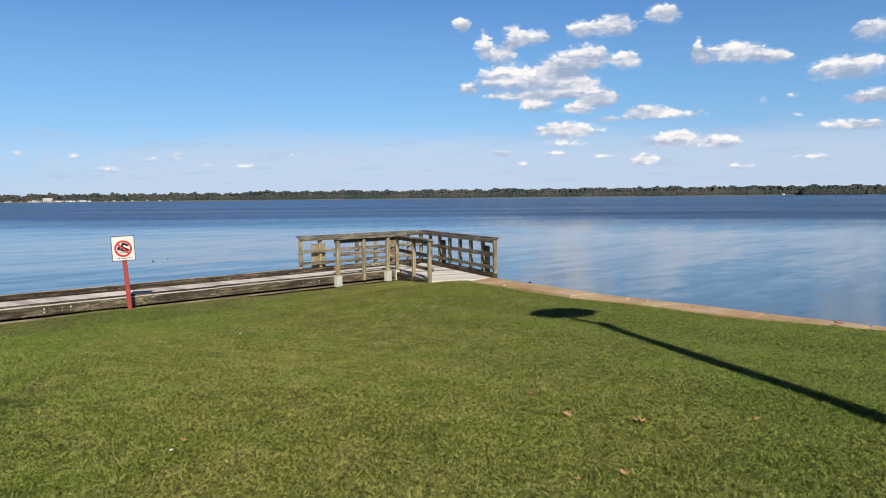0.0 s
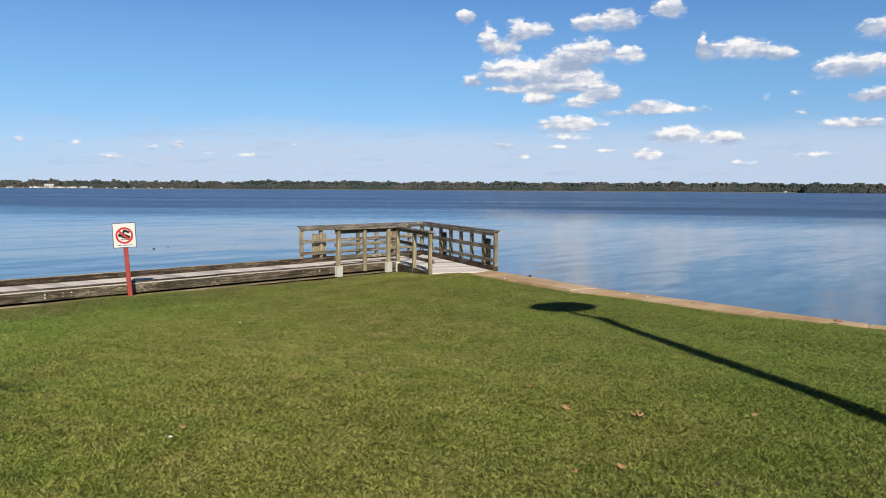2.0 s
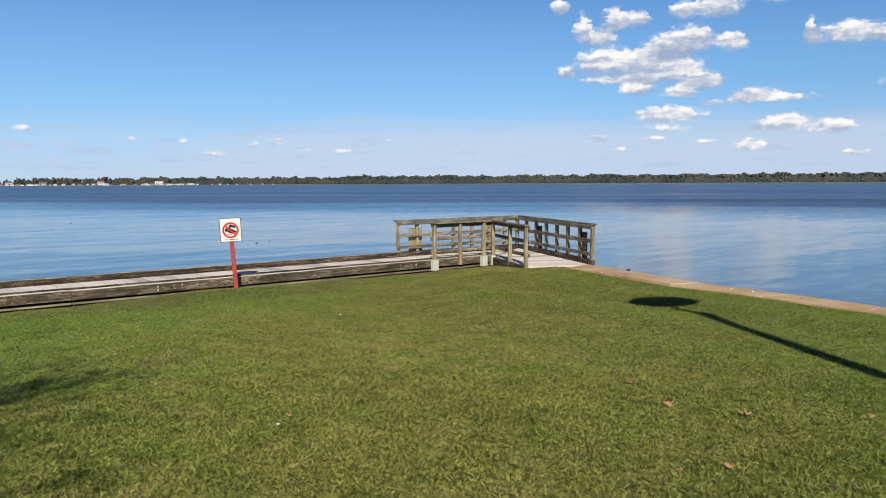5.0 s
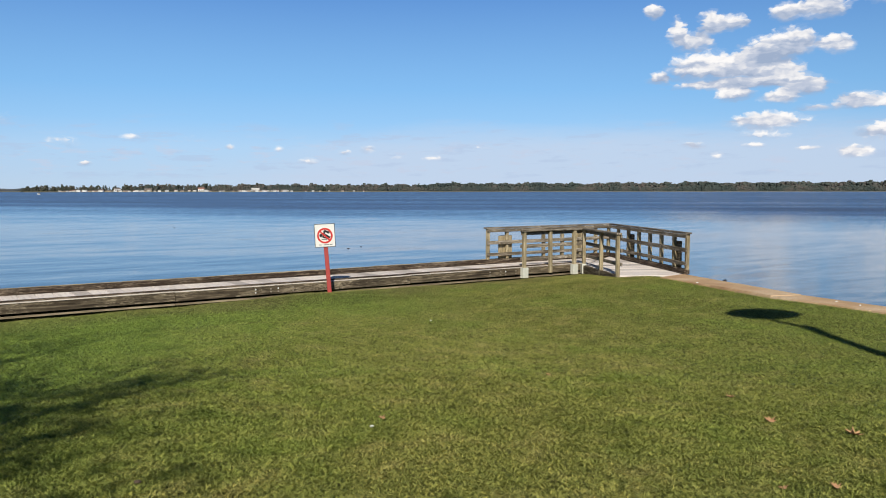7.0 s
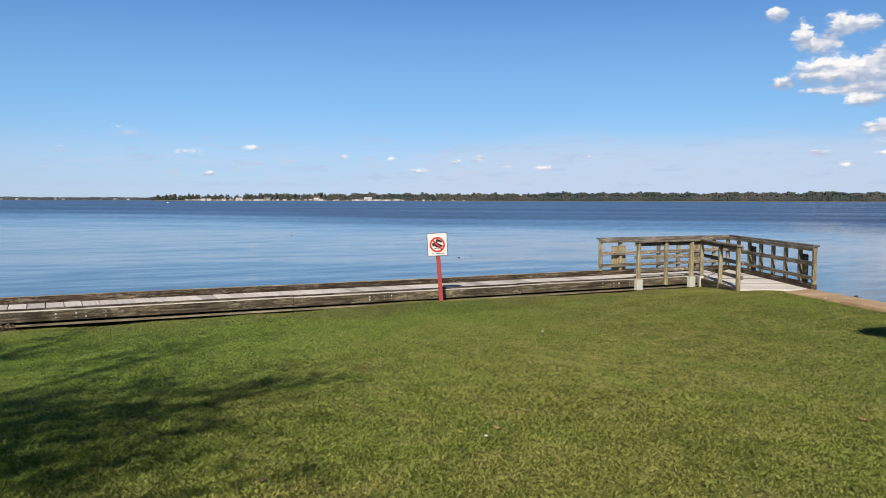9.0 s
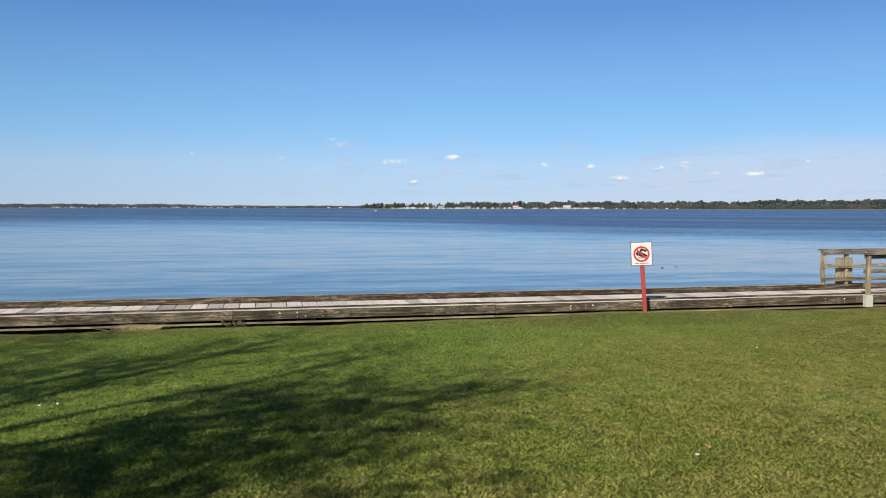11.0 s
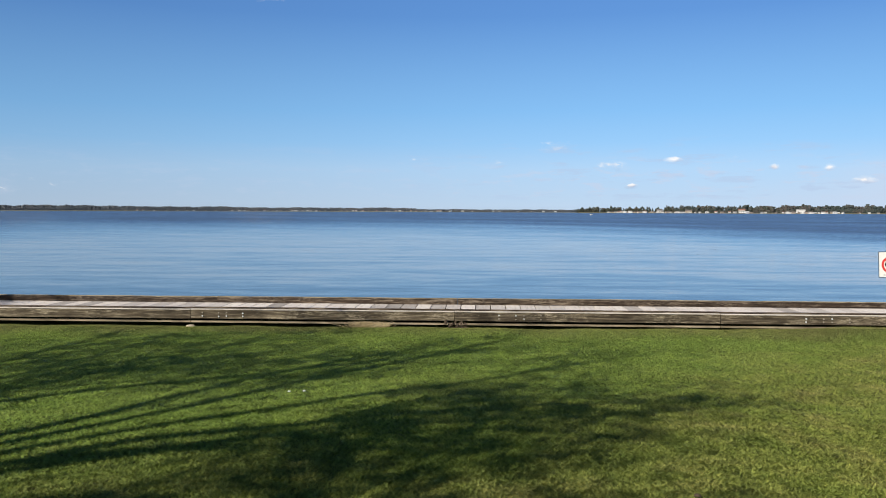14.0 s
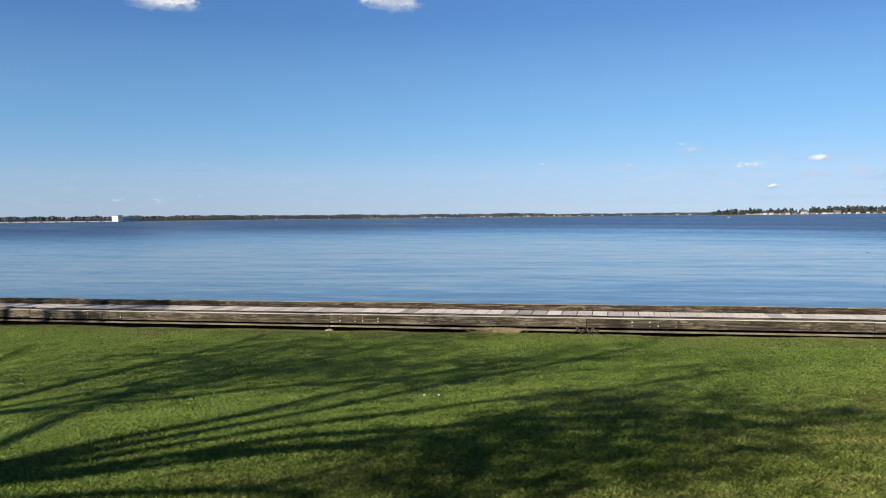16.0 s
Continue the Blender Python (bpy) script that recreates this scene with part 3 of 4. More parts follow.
# ------------------------------------------------------------------ boardwalk
def worn_beam(x0, x1, y0, y1, z0, z1, rng, wear):
    """A squared timber with eroded, chipped arrises along its length."""
    bm = bmesh.new()
    count = max(2, int((x1 - x0) / 0.09))
    rows, drift, chip = [], 0.0, 0.0
    for i in range(count + 1):
        x = x0 + (x1 - x0) * i / count
        drift = 0.85 * drift + rng.gauss(0, wear * 0.25)
        chip = chip * 0.4 if rng.random() < 0.8 else wear * rng.uniform(0.5, 2.0)
        c = 0.35 * wear + chip
        e = [rng.gauss(0, wear * 0.12) for _ in range(4)]
        top = z1 - abs(drift) * 0.5
        ring = [(y0 + e[0], z0), (y0 + e[1], (z0 + z1) / 2), (y0 + e[2], top - c), (y0 + c * 0.8, top + e[3] * 0.5),
                (y1 - 0.4 * wear, top + e[0] * 0.5), (y1, top - 0.4 * wear), (y1, z0)]
        rows.append([bm.verts.new((x, y, z)) for y, z in ring])
    for a, b in zip(rows, rows[1:]):
        for k in range(7):
            bm.faces.new((a[k], b[k], b[(k + 1) % 7], a[(k + 1) % 7]))
    bm.faces.new(rows[0][::-1])
    bm.faces.new(rows[-1])
    bmesh.ops.recalc_face_normals(bm, faces=bm.faces[:])
    return bm


def bolt_mesh(mat):
    bm = bmesh.new()
    tube(bm, (0, 0, 0), (0, -0.012, 0), 0.017, 0.015, 8)
    return mesh_of("bolt", bm, mat)


def build_boardwalk():
    walkway = thing("boardwalk", LEG_A, "long weathered timber boardwalk with bleached planks along the lake edge", "boardwalk", kind="structure")
    rng = random.Random(4)
    bolt = [bolt_mesh(GALV), bolt_mesh(RUSTED), bolt_mesh(RUSTED)]
    # edge beams towards the lawn, in lengths, with a lower ledger behind
    joints = [-34.2, -27.5, -20.6, -13.4, -6.2, -0.9, 4.26, 9.6, 15.0]
    for a, b in zip(joints, joints[1:]):
        dz, dn = rng.uniform(-0.006, 0.006), rng.uniform(-0.006, 0.006)
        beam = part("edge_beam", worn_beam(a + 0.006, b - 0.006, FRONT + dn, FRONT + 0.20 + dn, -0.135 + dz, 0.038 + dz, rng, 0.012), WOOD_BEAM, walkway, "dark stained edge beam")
        part("beam_cap", worn_beam(a + 0.004, b - 0.004, FRONT - 0.008 + dn, FRONT + 0.07 + dn, 0.040 + dz, 0.056 + dz, rng, 0.004), WOOD_SUNLIT_CAP, walkway, "bleached board on top of the beam, sunlit brightness put into its colour")
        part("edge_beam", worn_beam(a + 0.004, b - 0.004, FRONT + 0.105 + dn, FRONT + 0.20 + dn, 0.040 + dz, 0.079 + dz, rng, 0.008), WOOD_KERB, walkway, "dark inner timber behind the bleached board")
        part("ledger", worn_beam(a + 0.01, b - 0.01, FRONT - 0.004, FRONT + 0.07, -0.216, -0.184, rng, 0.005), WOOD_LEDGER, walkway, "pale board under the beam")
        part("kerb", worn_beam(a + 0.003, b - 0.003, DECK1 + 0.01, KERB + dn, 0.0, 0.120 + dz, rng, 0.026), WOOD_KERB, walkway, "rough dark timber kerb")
        # paler timber paints the lit upper edge of the dark kerb
        part("kerb_cap", worn_beam(a + 0.003, b - 0.003, DECK1 + 0.10, KERB + dn - 0.005, 0.108 + dz, 0.131 + dz, rng, 0.012), WOOD_LEDGER, walkway, "split top of the kerb, its lit edge painted as pale wood")
    part("kerb", boxed(15.01, A_OUTER - 0.02, DECK1 + 0.01, KERB, 0.0, 0.125, bevel=0.016), WOOD_KERB, walkway)
    part("stringer", boxed(-34.2, 16.2, 16.9, 17.0, -0.30, -0.045), WOOD_BEAM, walkway)
    part("bulkhead", boxed(-34.2, A_OUTER, 17.30, 17.42, -2.2, -0.01), WOOD_BEAM, walkway)
    for s in (-11.9, -5.96, -0.03, 5.88, 11.9):
        for ds in (0.0, 0.33, 0.49, 0.82):
            for z in (-0.02, -0.09):
                part("bolt", rng.choice(bolt), GALV, walkway, m=pose(s + ds, FRONT - 0.004, z + rng.uniform(-0.008, 0.008)))
    # planks across; the last ones are cut along the mitre
    pitch = 0.315
    shared = mesh_of("plank", boxed(0.008, pitch - 0.008, DECK0, DECK1, -0.045, 0.0, bevel=0.003), WOOD_DECK)
    count = int((15.0 + 33.575) / pitch)
    for i in range(count):
        s = -33.575 + i * pitch
        part("plank", shared, WOOD_DECK, walkway, m=pose(s, rng.uniform(-0.008, 0.008), rng.uniform(-0.0015, 0.0015)))
    s = -33.575 + count * pitch
    slope = (KERB - FRONT) / (A_OUTER - A_INNER)
    while s < A_OUTER - 0.35:
        lo0 = max(DECK0, FRONT + (s - A_INNER) * slope)
        lo1 = max(DECK0, FRONT + (s + pitch - A_INNER) * slope)
        if lo1 < DECK1 - 0.05:
            part("plank", prism([(s + 0.006, lo0), (s + pitch - 0.006, lo1), (s + pitch - 0.004, DECK1), (s + 0.004, DECK1)], -0.045, 0.0), WOOD_DECK, walkway)
        s += pitch

    leg = thing("short_boardwalk", LEG_B, "short leg of bleached timber boardwalk running to the seawall", "boardwalk", kind="structure")
    x, k = -2.6, B_WIDE / 2.80
    while x < B_END - 0.02:
        x1 = min(x + pitch, B_END)
        y0, y1 = (max(0.02, -x * k + 0.02), max(0.02, -x1 * k + 0.02))
        part("plank", prism([(x + 0.004, y0), (x1 - 0.004, y1), (x1 - 0.004, B_WIDE - 0.08), (x + 0.004, B_WIDE - 0.08)], -0.045, 0.0), WOOD_DECK, leg)
        x = x1
    part("edge_beam", boxed(0.02, B_END, -0.07, 0.01, -0.20, 0.01, bevel=0.01), WOOD_BEAM, leg, "dark stained edge beam")
    part("kerb", boxed(-2.62, B_END, B_WIDE - 0.07, B_WIDE + 0.06, 0.0, 0.12, bevel=0.014), WOOD_KERB, leg)
    part("bulkhead", boxed(-2.7, B_END + 0.1, B_WIDE - 0.06, B_WIDE + 0.05, -2.2, -0.01), WOOD_BEAM, leg)


def build_railing(name, m, x0, x1, y, posts, label, side, boots=(), panels=(), foot=0.0, board=None):
    """Posts with a cap rail and rails; side: +1 where the rails sit on the posts' far side."""
    rail = thing(name, m, label, "railing", "timber railings of the boardwalk")
    rng = random.Random(int(abs(x0) * 100))
    for p in posts:
        z0 = foot if p not in boots else -0.20
        part("post", boxed(-0.043, 0.043, -0.043, 0.043, z0, 0.955, bevel=0.007), WOOD_POST, rail, m=pose(p, y, 0, rng.uniform(-0.6, 0.6), rng.uniform(-0.6, 0.6), rng.uniform(-2, 2)))
        if p in boots:
            part("bracket", boxed(-0.085, 0.085, -0.072, 0.050, -0.215, 0.050, bevel=0.006), BRACKET, rail, "pale boot round the foot of the post", m=pose(p, y, 0))
    part("cap_rail", boxed(x0 - 0.09, x1 + 0.06, y - 0.07, y + 0.07, 0.96, 1.0, bevel=0.006), WOOD_RAIL, rail, "weathered grey cap rail")
    o = y + side * 0.065
    part("rail", boxed(x0 - 0.05, x1 + 0.05, o - 0.02, o + 0.02, 0.865, 0.955, bevel=0.005), WOOD_RAIL, rail)
    for z in (0.585, 0.255):
        part("rail", boxed(x0 - 0.07, x1 + 0.07, o - 0.02, o + 0.02, z - 0.045 + rng.uniform(-0.01, 0.01), z + 0.045, bevel=0.005), WOOD_RAIL, rail)
    for p in panels:
        # a board material given here paints the fender boards as if in shade
        part("fender_board", boxed(-0.235, 0.235, 0.0, 0.05, 0.06, 0.76, bevel=0.016), board or WOOD_PANEL, rail, "broad fender board, shade put into its dark colour" if board else "broad yellowish fender board", m=pose(p, y + 0.046, 0))
    return rail


build_boardwalk()
build_railing("long_outer_railing", LEG_A, 13.1, A_OUTER - 0.06, 17.37, (13.1, 13.76, 14.4, 15.1, 15.8, 16.5, 17.15, 17.69),
              "weathered timber railing on the lake side of the boardwalk", -1, panels=(13.76, 16.5), foot=0.12)
build_railing("inner_railing", LEG_A, 12.95, 14.98, 15.645, (12.95, 13.83, 14.66), "weathered timber railing on the lawn side of the boardwalk", 1, boots=(12.95, 14.66), foot=-0.13)
build_railing("gate_railing", LEG_B, 0.0, 2.62, -0.03, (0.03, 1.41, 2.60), "short weathered timber railing beside the walkway entrance", 1, boots=(0.03,), foot=-0.12)
# dark beam timber stands in for shade on this leg's fender boards
build_railing("short_outer_railing", LEG_B, -2.70, B_END, B_WIDE + 0.0, (-2.05, -1.25, -0.45, 0.32, 1.08, 1.86, 2.58), "weathered timber railing on the lake side of the short leg", -1, panels=(-1.25, 1.86), foot=0.11, board=WOOD_BEAM)


# ------------------------------------------------------------------ seawall cap
def build_cap():
    cap = thing("seawall", pose(0, 0, 0), "tan concrete seawall cap between lawn and lake", "seawall", kind="structure")
    rng = random.Random(8)
    for (a, b), (c, d) in zip(zip(CAP_OUT, CAP_IN), zip(CAP_OUT[1:], CAP_IN[1:])):
        ln = math.dist(a, c)
        k = max(1, round(ln / 3.0)) if ln < 20 else 4
        for i in range(k):
            f0, f1 = i / k + 0.0025, (i + 1) / k - 0.0025
            def mid(p, q, f):
                return (p[0] + (q[0] - p[0]) * f, p[1] + (q[1] - p[1]) * f)
            slab = prism([mid(a, c, f0), mid(b, d, f0), mid(b, d, f1), mid(a, c, f1)], -1.8, 0.004 + rng.uniform(-0.004, 0.004))
            top = [e for e in slab.edges if all(v.co.z > -0.1 for v in e.verts)]
            bmesh.ops.bevel(slab, geom=top, offset=0.02, segments=2, affect="EDGES")
            part("cap_slab", slab, CONCRETE, cap)


build_cap()


# ------------------------------------------------------------------ no-swimming sign
def build_sign():
    foot = pose(-6.228, 15.858, -0.086, 0, 0, 21.5) @ pose(0, 0, 0, 0, -4.2, 0) @ Matrix.Scale(0.984, 4)
    sign = thing("warning_sign", foot, "square white no-swimming sign on a leaning red post beside the boardwalk", "sign")
    part("post", boxed(-0.045, 0.045, 0.0, 0.094, -0.15, 1.36, bevel=0.008), RED_PAINT, sign, "red painted wooden post")
    w, z0, z1 = 0.218, 0.915, 1.415
    plate = part("plate", boxed(-w, w, -0.012, -0.002, z0, z1, bevel=0.004), SIGN_WHITE, sign, "white plate with a red prohibition ring", m=pose(0, 0, 1.16, 0, 1.6, 0) @ pose(0, 0, -1.16))
    zc, r1, r0 = z0 + 0.245, 0.166, 0.128
    bm = bmesh.new()
    seg = 40
    rows = [[bm.verts.new((r * math.sin(2 * math.pi * i / seg), y, zc + r * math.cos(2 * math.pi * i / seg))) for i in range(seg)] for r, y in ((r0, -0.0125), (r0, -0.016), (r1, -0.016), (r1, -0.0125))]
    for a, b in zip(rows, rows[1:]):
        for i in range(seg):
            j = (i + 1) % seg
            bm.faces.new((a[i], a[j], b[j], b[i]))
    part("ring", bm, SIGN_RED, plate)
    part("slash", boxed(-0.145, 0.145, -0.019, -0.017, -0.017, 0.017, pose(0, 0, zc, 0, 45, 0)), SIGN_RED, plate)

    def stroke(bm, a, b, thick):
        ln = math.hypot(b[0] - a[0], b[1] - a[1])
        box(bm, -ln / 2, ln / 2, -0.0155, -0.0135, -thick, thick, pose((a[0] + b[0]) / 2, 0, zc + (a[1] + b[1]) / 2, 0, math.degrees(math.atan2(a[1] - b[1], b[0] - a[0])), 0))

    body = bmesh.new()
    for a, b, thick in (((0.000, 0.110), (-0.040, -0.040), 0.020), ((-0.005, 0.105), (0.100, 0.055), 0.022), ((0.000, 0.020), (0.112, -0.045), 0.021), ((-0.045, -0.030), (0.050, -0.055), 0.016)):
        stroke(body, a, b, thick)
    part("symbol", body, SIGN_BLACK, plate, "black swimmer symbol")
    head = [(-0.083 + 0.032 * math.cos(k * math.pi / 6), 0.008 + 0.040 * math.sin(k * math.pi / 6)) for k in range(12)]
    dot = bmesh.new()
    rings = [[dot.verts.new((x, y, zc + z)) for x, z in head] for y in (-0.0135, -0.0155)]
    for k in range(12):
        dot.faces.new((rings[0][k], rings[0][(k + 1) % 12], rings[1][(k + 1) % 12], rings[1][k]))
    dot.faces.new(rings[1])
    part("symbol", dot, SIGN_BLACK, plate, "black swimmer symbol")
    wave = bmesh.new()
    for i in range(6):
        stroke(wave, (-0.075 + i * 0.025, -0.088 + 0.014 * (i % 2)), (-0.050 + i * 0.025, -0.074 - 0.014 * (i % 2)), 0.006)
    part("wave_line", wave, SIGN_BLACK, plate)
    rim = bmesh.new()
    for a in ((-w, w, z0, z0 + 0.011), (-w, w, z1 - 0.011, z1), (-w, -w + 0.011, z0 + 0.011, z1 - 0.011), (w - 0.011, w, z0 + 0.011, z1 - 0.011)):
        box(rim, a[0], a[1], -0.0145, -0.0125, a[2], a[3])
    part("border", rim, SIGN_BLACK, plate, "thin dark border line")
    for x, l in ((-0.10, 0.035), (0.02, 0.055), (0.12, 0.03)):
        part("text_bar", boxed(x - l, x + l, -0.0155, -0.0135, z0 + 0.045, z0 + 0.056), SIGN_BLACK, plate)
    for z in (z0 + 0.03, z1 - 0.03):
        part("screw", tube(bmesh.new(), (0, -0.011, z), (0, -0.017, z), 0.011, 0.009, 8), GALV, plate)


build_sign()


# ------------------------------------------------------------------ street lamp and tree behind the camera
def build_lamp():
    x, y = 4.07, 3.42
    foot = float(lawn_z(np.array(x), np.array(y))) - 0.05
    h = 6.2 - foot
    lamp = thing("street_lamp", pose(x, y, foot), "tall lamp post with a broad flat head on the lawn", "lamp post")
    part("pole", tube(bmesh.new(), (0, 0, 0), (0, 0, h), 0.135, 0.10, 12), LAMP_GREY, lamp, smooth=True)
    part("base_collar", tube(bmesh.new(), (0, 0, 0), (0, 0, 0.30), 0.19, 0.16, 12), LAMP_GREY, lamp, smooth=True)
    part("pole_cap", tube(bmesh.new(), (0, 0, h - 0.02), (0, 0, h + 0.10), 0.125, 0.09, 12), LAMP_GREY, lamp, smooth=True)
    arm = tube(bmesh.new(), (0, 0, h), (-0.36, 0.55, h + 0.02), 0.055, 0.05, 8)
    tube(arm, (-0.36, 0.55, h + 0.02), (-0.43, 1.00, h + 0.06), 0.05, 0.05, 8)
    part("arm", arm, LAMP_GREY, lamp, smooth=True)
    head = bmesh.new()
    bmesh.ops.create_uvsphere(head, u_segments=24, v_segments=10, radius=1.0)
    bmesh.ops.transform(head, matrix=pose(-0.43, 1.14, h + 0.12) @ Matrix.Diagonal((0.58, 0.52, 0.11, 1)), verts=head.verts)
    head = part("head", head, LAMP_GREY, lamp, smooth=True)
    part("lens", tube(bmesh.new(), (-0.43, 1.14, h + 0.03), (-0.43, 1.14, h - 0.02), 0.30, 0.24, 20), BRACKET, head, "pale glass lens", smooth=True)


SUN_SIDE = Vector((-SUN_FROM.y, SUN_FROM.x, 0))


def build_tree(side, back, seed, fork, limbs, leaves, full, label):
    """An upright oak: a trunk to the fork, limbs given by their bends, and boughs that climb from them.
    side and back: its foot, across and along the sun's way; a limb's bends: across, towards the lake, up;
    full: where the crown is fullest, across and up, and how far that reaches."""
    rng = random.Random(seed)
    foot = SUN_SIDE * side + SUN_FROM * back
    z = float(lawn_z(np.array(foot.x), np.array(foot.y)))
    tree = thing("tree", pose(foot.x, foot.y, z - 0.1), label, "tree")
    bm = bmesh.new()
    tips = []

    def local(a, b, c):
        return SUN_SIDE * a - SUN_FROM * b + Vector((0, 0, c))

    def bough(a, way, ln, r, depth):
        p, w = Vector(a), Vector(way).normalized()
        for i in range(3):
            q = p + w * ln / 3
            tube(bm, p, q, r * (1 - 0.2 * i), r * (1 - 0.2 * (i + 1)), 5)
            p = q
            w = (w + Vector((rng.uniform(-1, 1), rng.uniform(-1, 1), rng.uniform(-0.5, 0.7))) * 0.2).normalized()
            tips.append((p.copy(), w.copy(), depth))
            if depth < 3:
                ang = rng.uniform(0, 2 * math.pi)
                out = Vector((math.cos(ang), math.sin(ang), rng.uniform(-0.2, 0.6))) * rng.uniform(0.5, 1.0)
                bough(p, w * 0.7 + out, ln * rng.uniform(0.5, 0.75), r * 0.55, depth + 1)

    top = Vector((rng.uniform(-0.2, 0.2), rng.uniform(-0.2, 0.2), fork))
    tube(bm, (0, 0, 0), (0, 0, 0.5), 0.42, 0.31, 12)
    tube(bm, (0, 0, 0.5), top * 0.5, 0.31, 0.27, 12)
    tube(bm, top * 0.5, top, 0.27, 0.22, 12)
    for thick, bends in limbs:
        p, r = top.copy(), thick
        for k, b in enumerate(bends):
            q = top + local(*b)
            m = (p + q) / 2 + Vector((rng.uniform(-1, 1), rng.uniform(-1, 1), rng.uniform(-0.5, 1))) * 0.12
            tube(bm, p, m, r, r * 0.88, 8)
            tube(bm, m, q, r * 0.88, r * 0.76, 8)
            w = (q - p).normalized()
            if k:
                for _ in range(2):
                    ang = rng.uniform(0, 2 * math.pi)
                    bough(m, w * 0.6 + Vector((math.cos(ang), math.sin(ang), rng.uniform(0.0, 0.7))) * 0.7, rng.uniform(0.9, 1.7), r * 0.4, 1)
            p, r = q, r * 0.76
        bough(p, w, 1.4, r, 1)
    part("trunk", bm, BARK, tree, "dark furrowed trunk and spreading limbs")
    verts, tris = [], []
    weights = [rng.random() ** 1.6 * (1.5 if d > 1 else 0.7) for _, _, d in tips]
    scale = leaves / sum(weights)
    for (p, w, _), k in zip(tips, weights):
        a, b, c = full
        k *= 0.85 + 1.7 * math.exp(-((p.dot(SUN_SIDE) - a) / c) ** 2 - ((p.z - b) / (c * 1.3)) ** 2)
        for _ in range(int(k * scale)):
            c = p + w * rng.uniform(-0.6, 0.8) + Vector((rng.gauss(0, 0.42), rng.gauss(0, 0.42), rng.gauss(0, 0.42)))
            d = Vector((rng.uniform(-1, 1), rng.uniform(-1, 1), rng.uniform(-0.6, 0.4))).normalized()
            e = d.cross(Vector((rng.uniform(-1, 1), rng.uniform(-1, 1), 1))).normalized()
            l, b = rng.uniform(0.09, 0.16), rng.uniform(0.03, 0.05)
            k0 = len(verts)
            verts += [c - d * l, c + e * b, c + d * l, c - e * b]
            tris += [(k0, k0 + 1, k0 + 2), (k0, k0 + 2, k0 + 3)]
    part("crown", raw_mesh("crown", [tuple(v) for v in verts], tris, OAK_LEAF), OAK_LEAF, tree)


build_lamp()
build_tree(-7.3, 9.0, 5, 6.4, [
    (0.15, [(0.6, 0.0, 1.4), (1.5, 0.3, 2.4), (2.3, 0.3, 2.5), (2.9, 0.2, 2.1)]),
    (0.14, [(-0.4, 0.2, 1.2), (-0.9, 0.3, 2.5), (-1.3, 0.4, 4.4)]),
    (0.13, [(0.8, 0.5, 1.8), (1.8, 0.9, 3.0), (2.4, 1.0, 3.5)]),
    (0.12, [(-0.2, 0.3, 2.4), (-0.7, 0.4, 4.8), (-1.0, 0.3, 6.4)]),
    (0.11, [(0.5, 0.2, 2.6), (1.0, 0.3, 4.4), (1.3, 0.4, 5.6)]),
    (0.11, [(-1.2, -0.3, 1.0), (-2.2, -0.6, 1.8), (-3.2, -0.4, 2.6)]),
    (0.10, [(1.1, 0.2, 1.6), (1.9, 0.4, 2.9), (2.7, 0.4, 3.6)]),
    (0.10, [(1.3, 0.0, 0.9), (2.2, 0.1, 1.5), (3.1, 0.1, 1.5)])],
    3000, (3.7, 8.9, 2.0), "tall spreading tree with thinning leaves shading the lawn")
build_tree(-10.3, 9.2, 11, 6.6, [
    (0.13, [(-0.8, 0.2, 1.0), (-1.5, 0.3, 1.7), (-2.8, 0.3, 3.0), (-3.3, 0.3, 3.5)]),
    (0.14, [(0.4, 0.2, 1.0), (0.3, 0.3, 1.9), (-0.3, 0.4, 3.0), (-0.8, 0.4, 4.0), (-1.2, 0.4, 4.6)]),
    (0.11, [(0.9, 0.1, 2.0), (1.6, 0.3, 3.4), (2.1, 0.4, 4.8)]),
    (0.10, [(-0.4, 0.2, 1.8), (-1.2, 0.3, 2.8), (-2.0, 0.3, 3.6)]),
    (0.11, [(-1.6, -0.4, 0.8), (-3.0, -0.6, 1.2), (-4.4, -0.4, 1.6)])],
    2900, (1.0, 8.6, 2.8), "large spreading tree with thinning leaves behind the lawn")
build_tree(-20.8, 7.6, 17, 5.6, [
    (0.13, [(0.5, 0.3, 1.4), (1.0, 0.6, 2.6), (1.4, 0.8, 4.0)]),
    (0.13, [(-0.6, 0.3, 1.4), (-1.2, 0.6, 2.8), (-1.6, 0.6, 4.4)]),
    (0.11, [(0.1, 0.5, 2.2), (0.3, 0.8, 3.8), (0.2, 0.9, 5.4)])],
    1500, (0.0, 9.2, 1.8), "leafy tree farther along the shore behind the lawn")


# ------------------------------------------------------------------ far shore
def polar(az, d, z=0.0):
    a = radians(az)
    return Vector((-math.sin(a) * d, math.cos(a) * d, z))


LUMP_V = np.array([(1, 0, .6), (-.5, .87, .6), (-.5, -.87, .6), (.5, .87, -.6), (-1, 0, -.6), (.5, -.87, -.6)], float)
LUMP_F = np.array([(0, 1, 2), (3, 5, 4), (0, 3, 1), (3, 4, 1), (1, 4, 2), (4, 5, 2), (2, 5, 0), (5, 3, 0)])


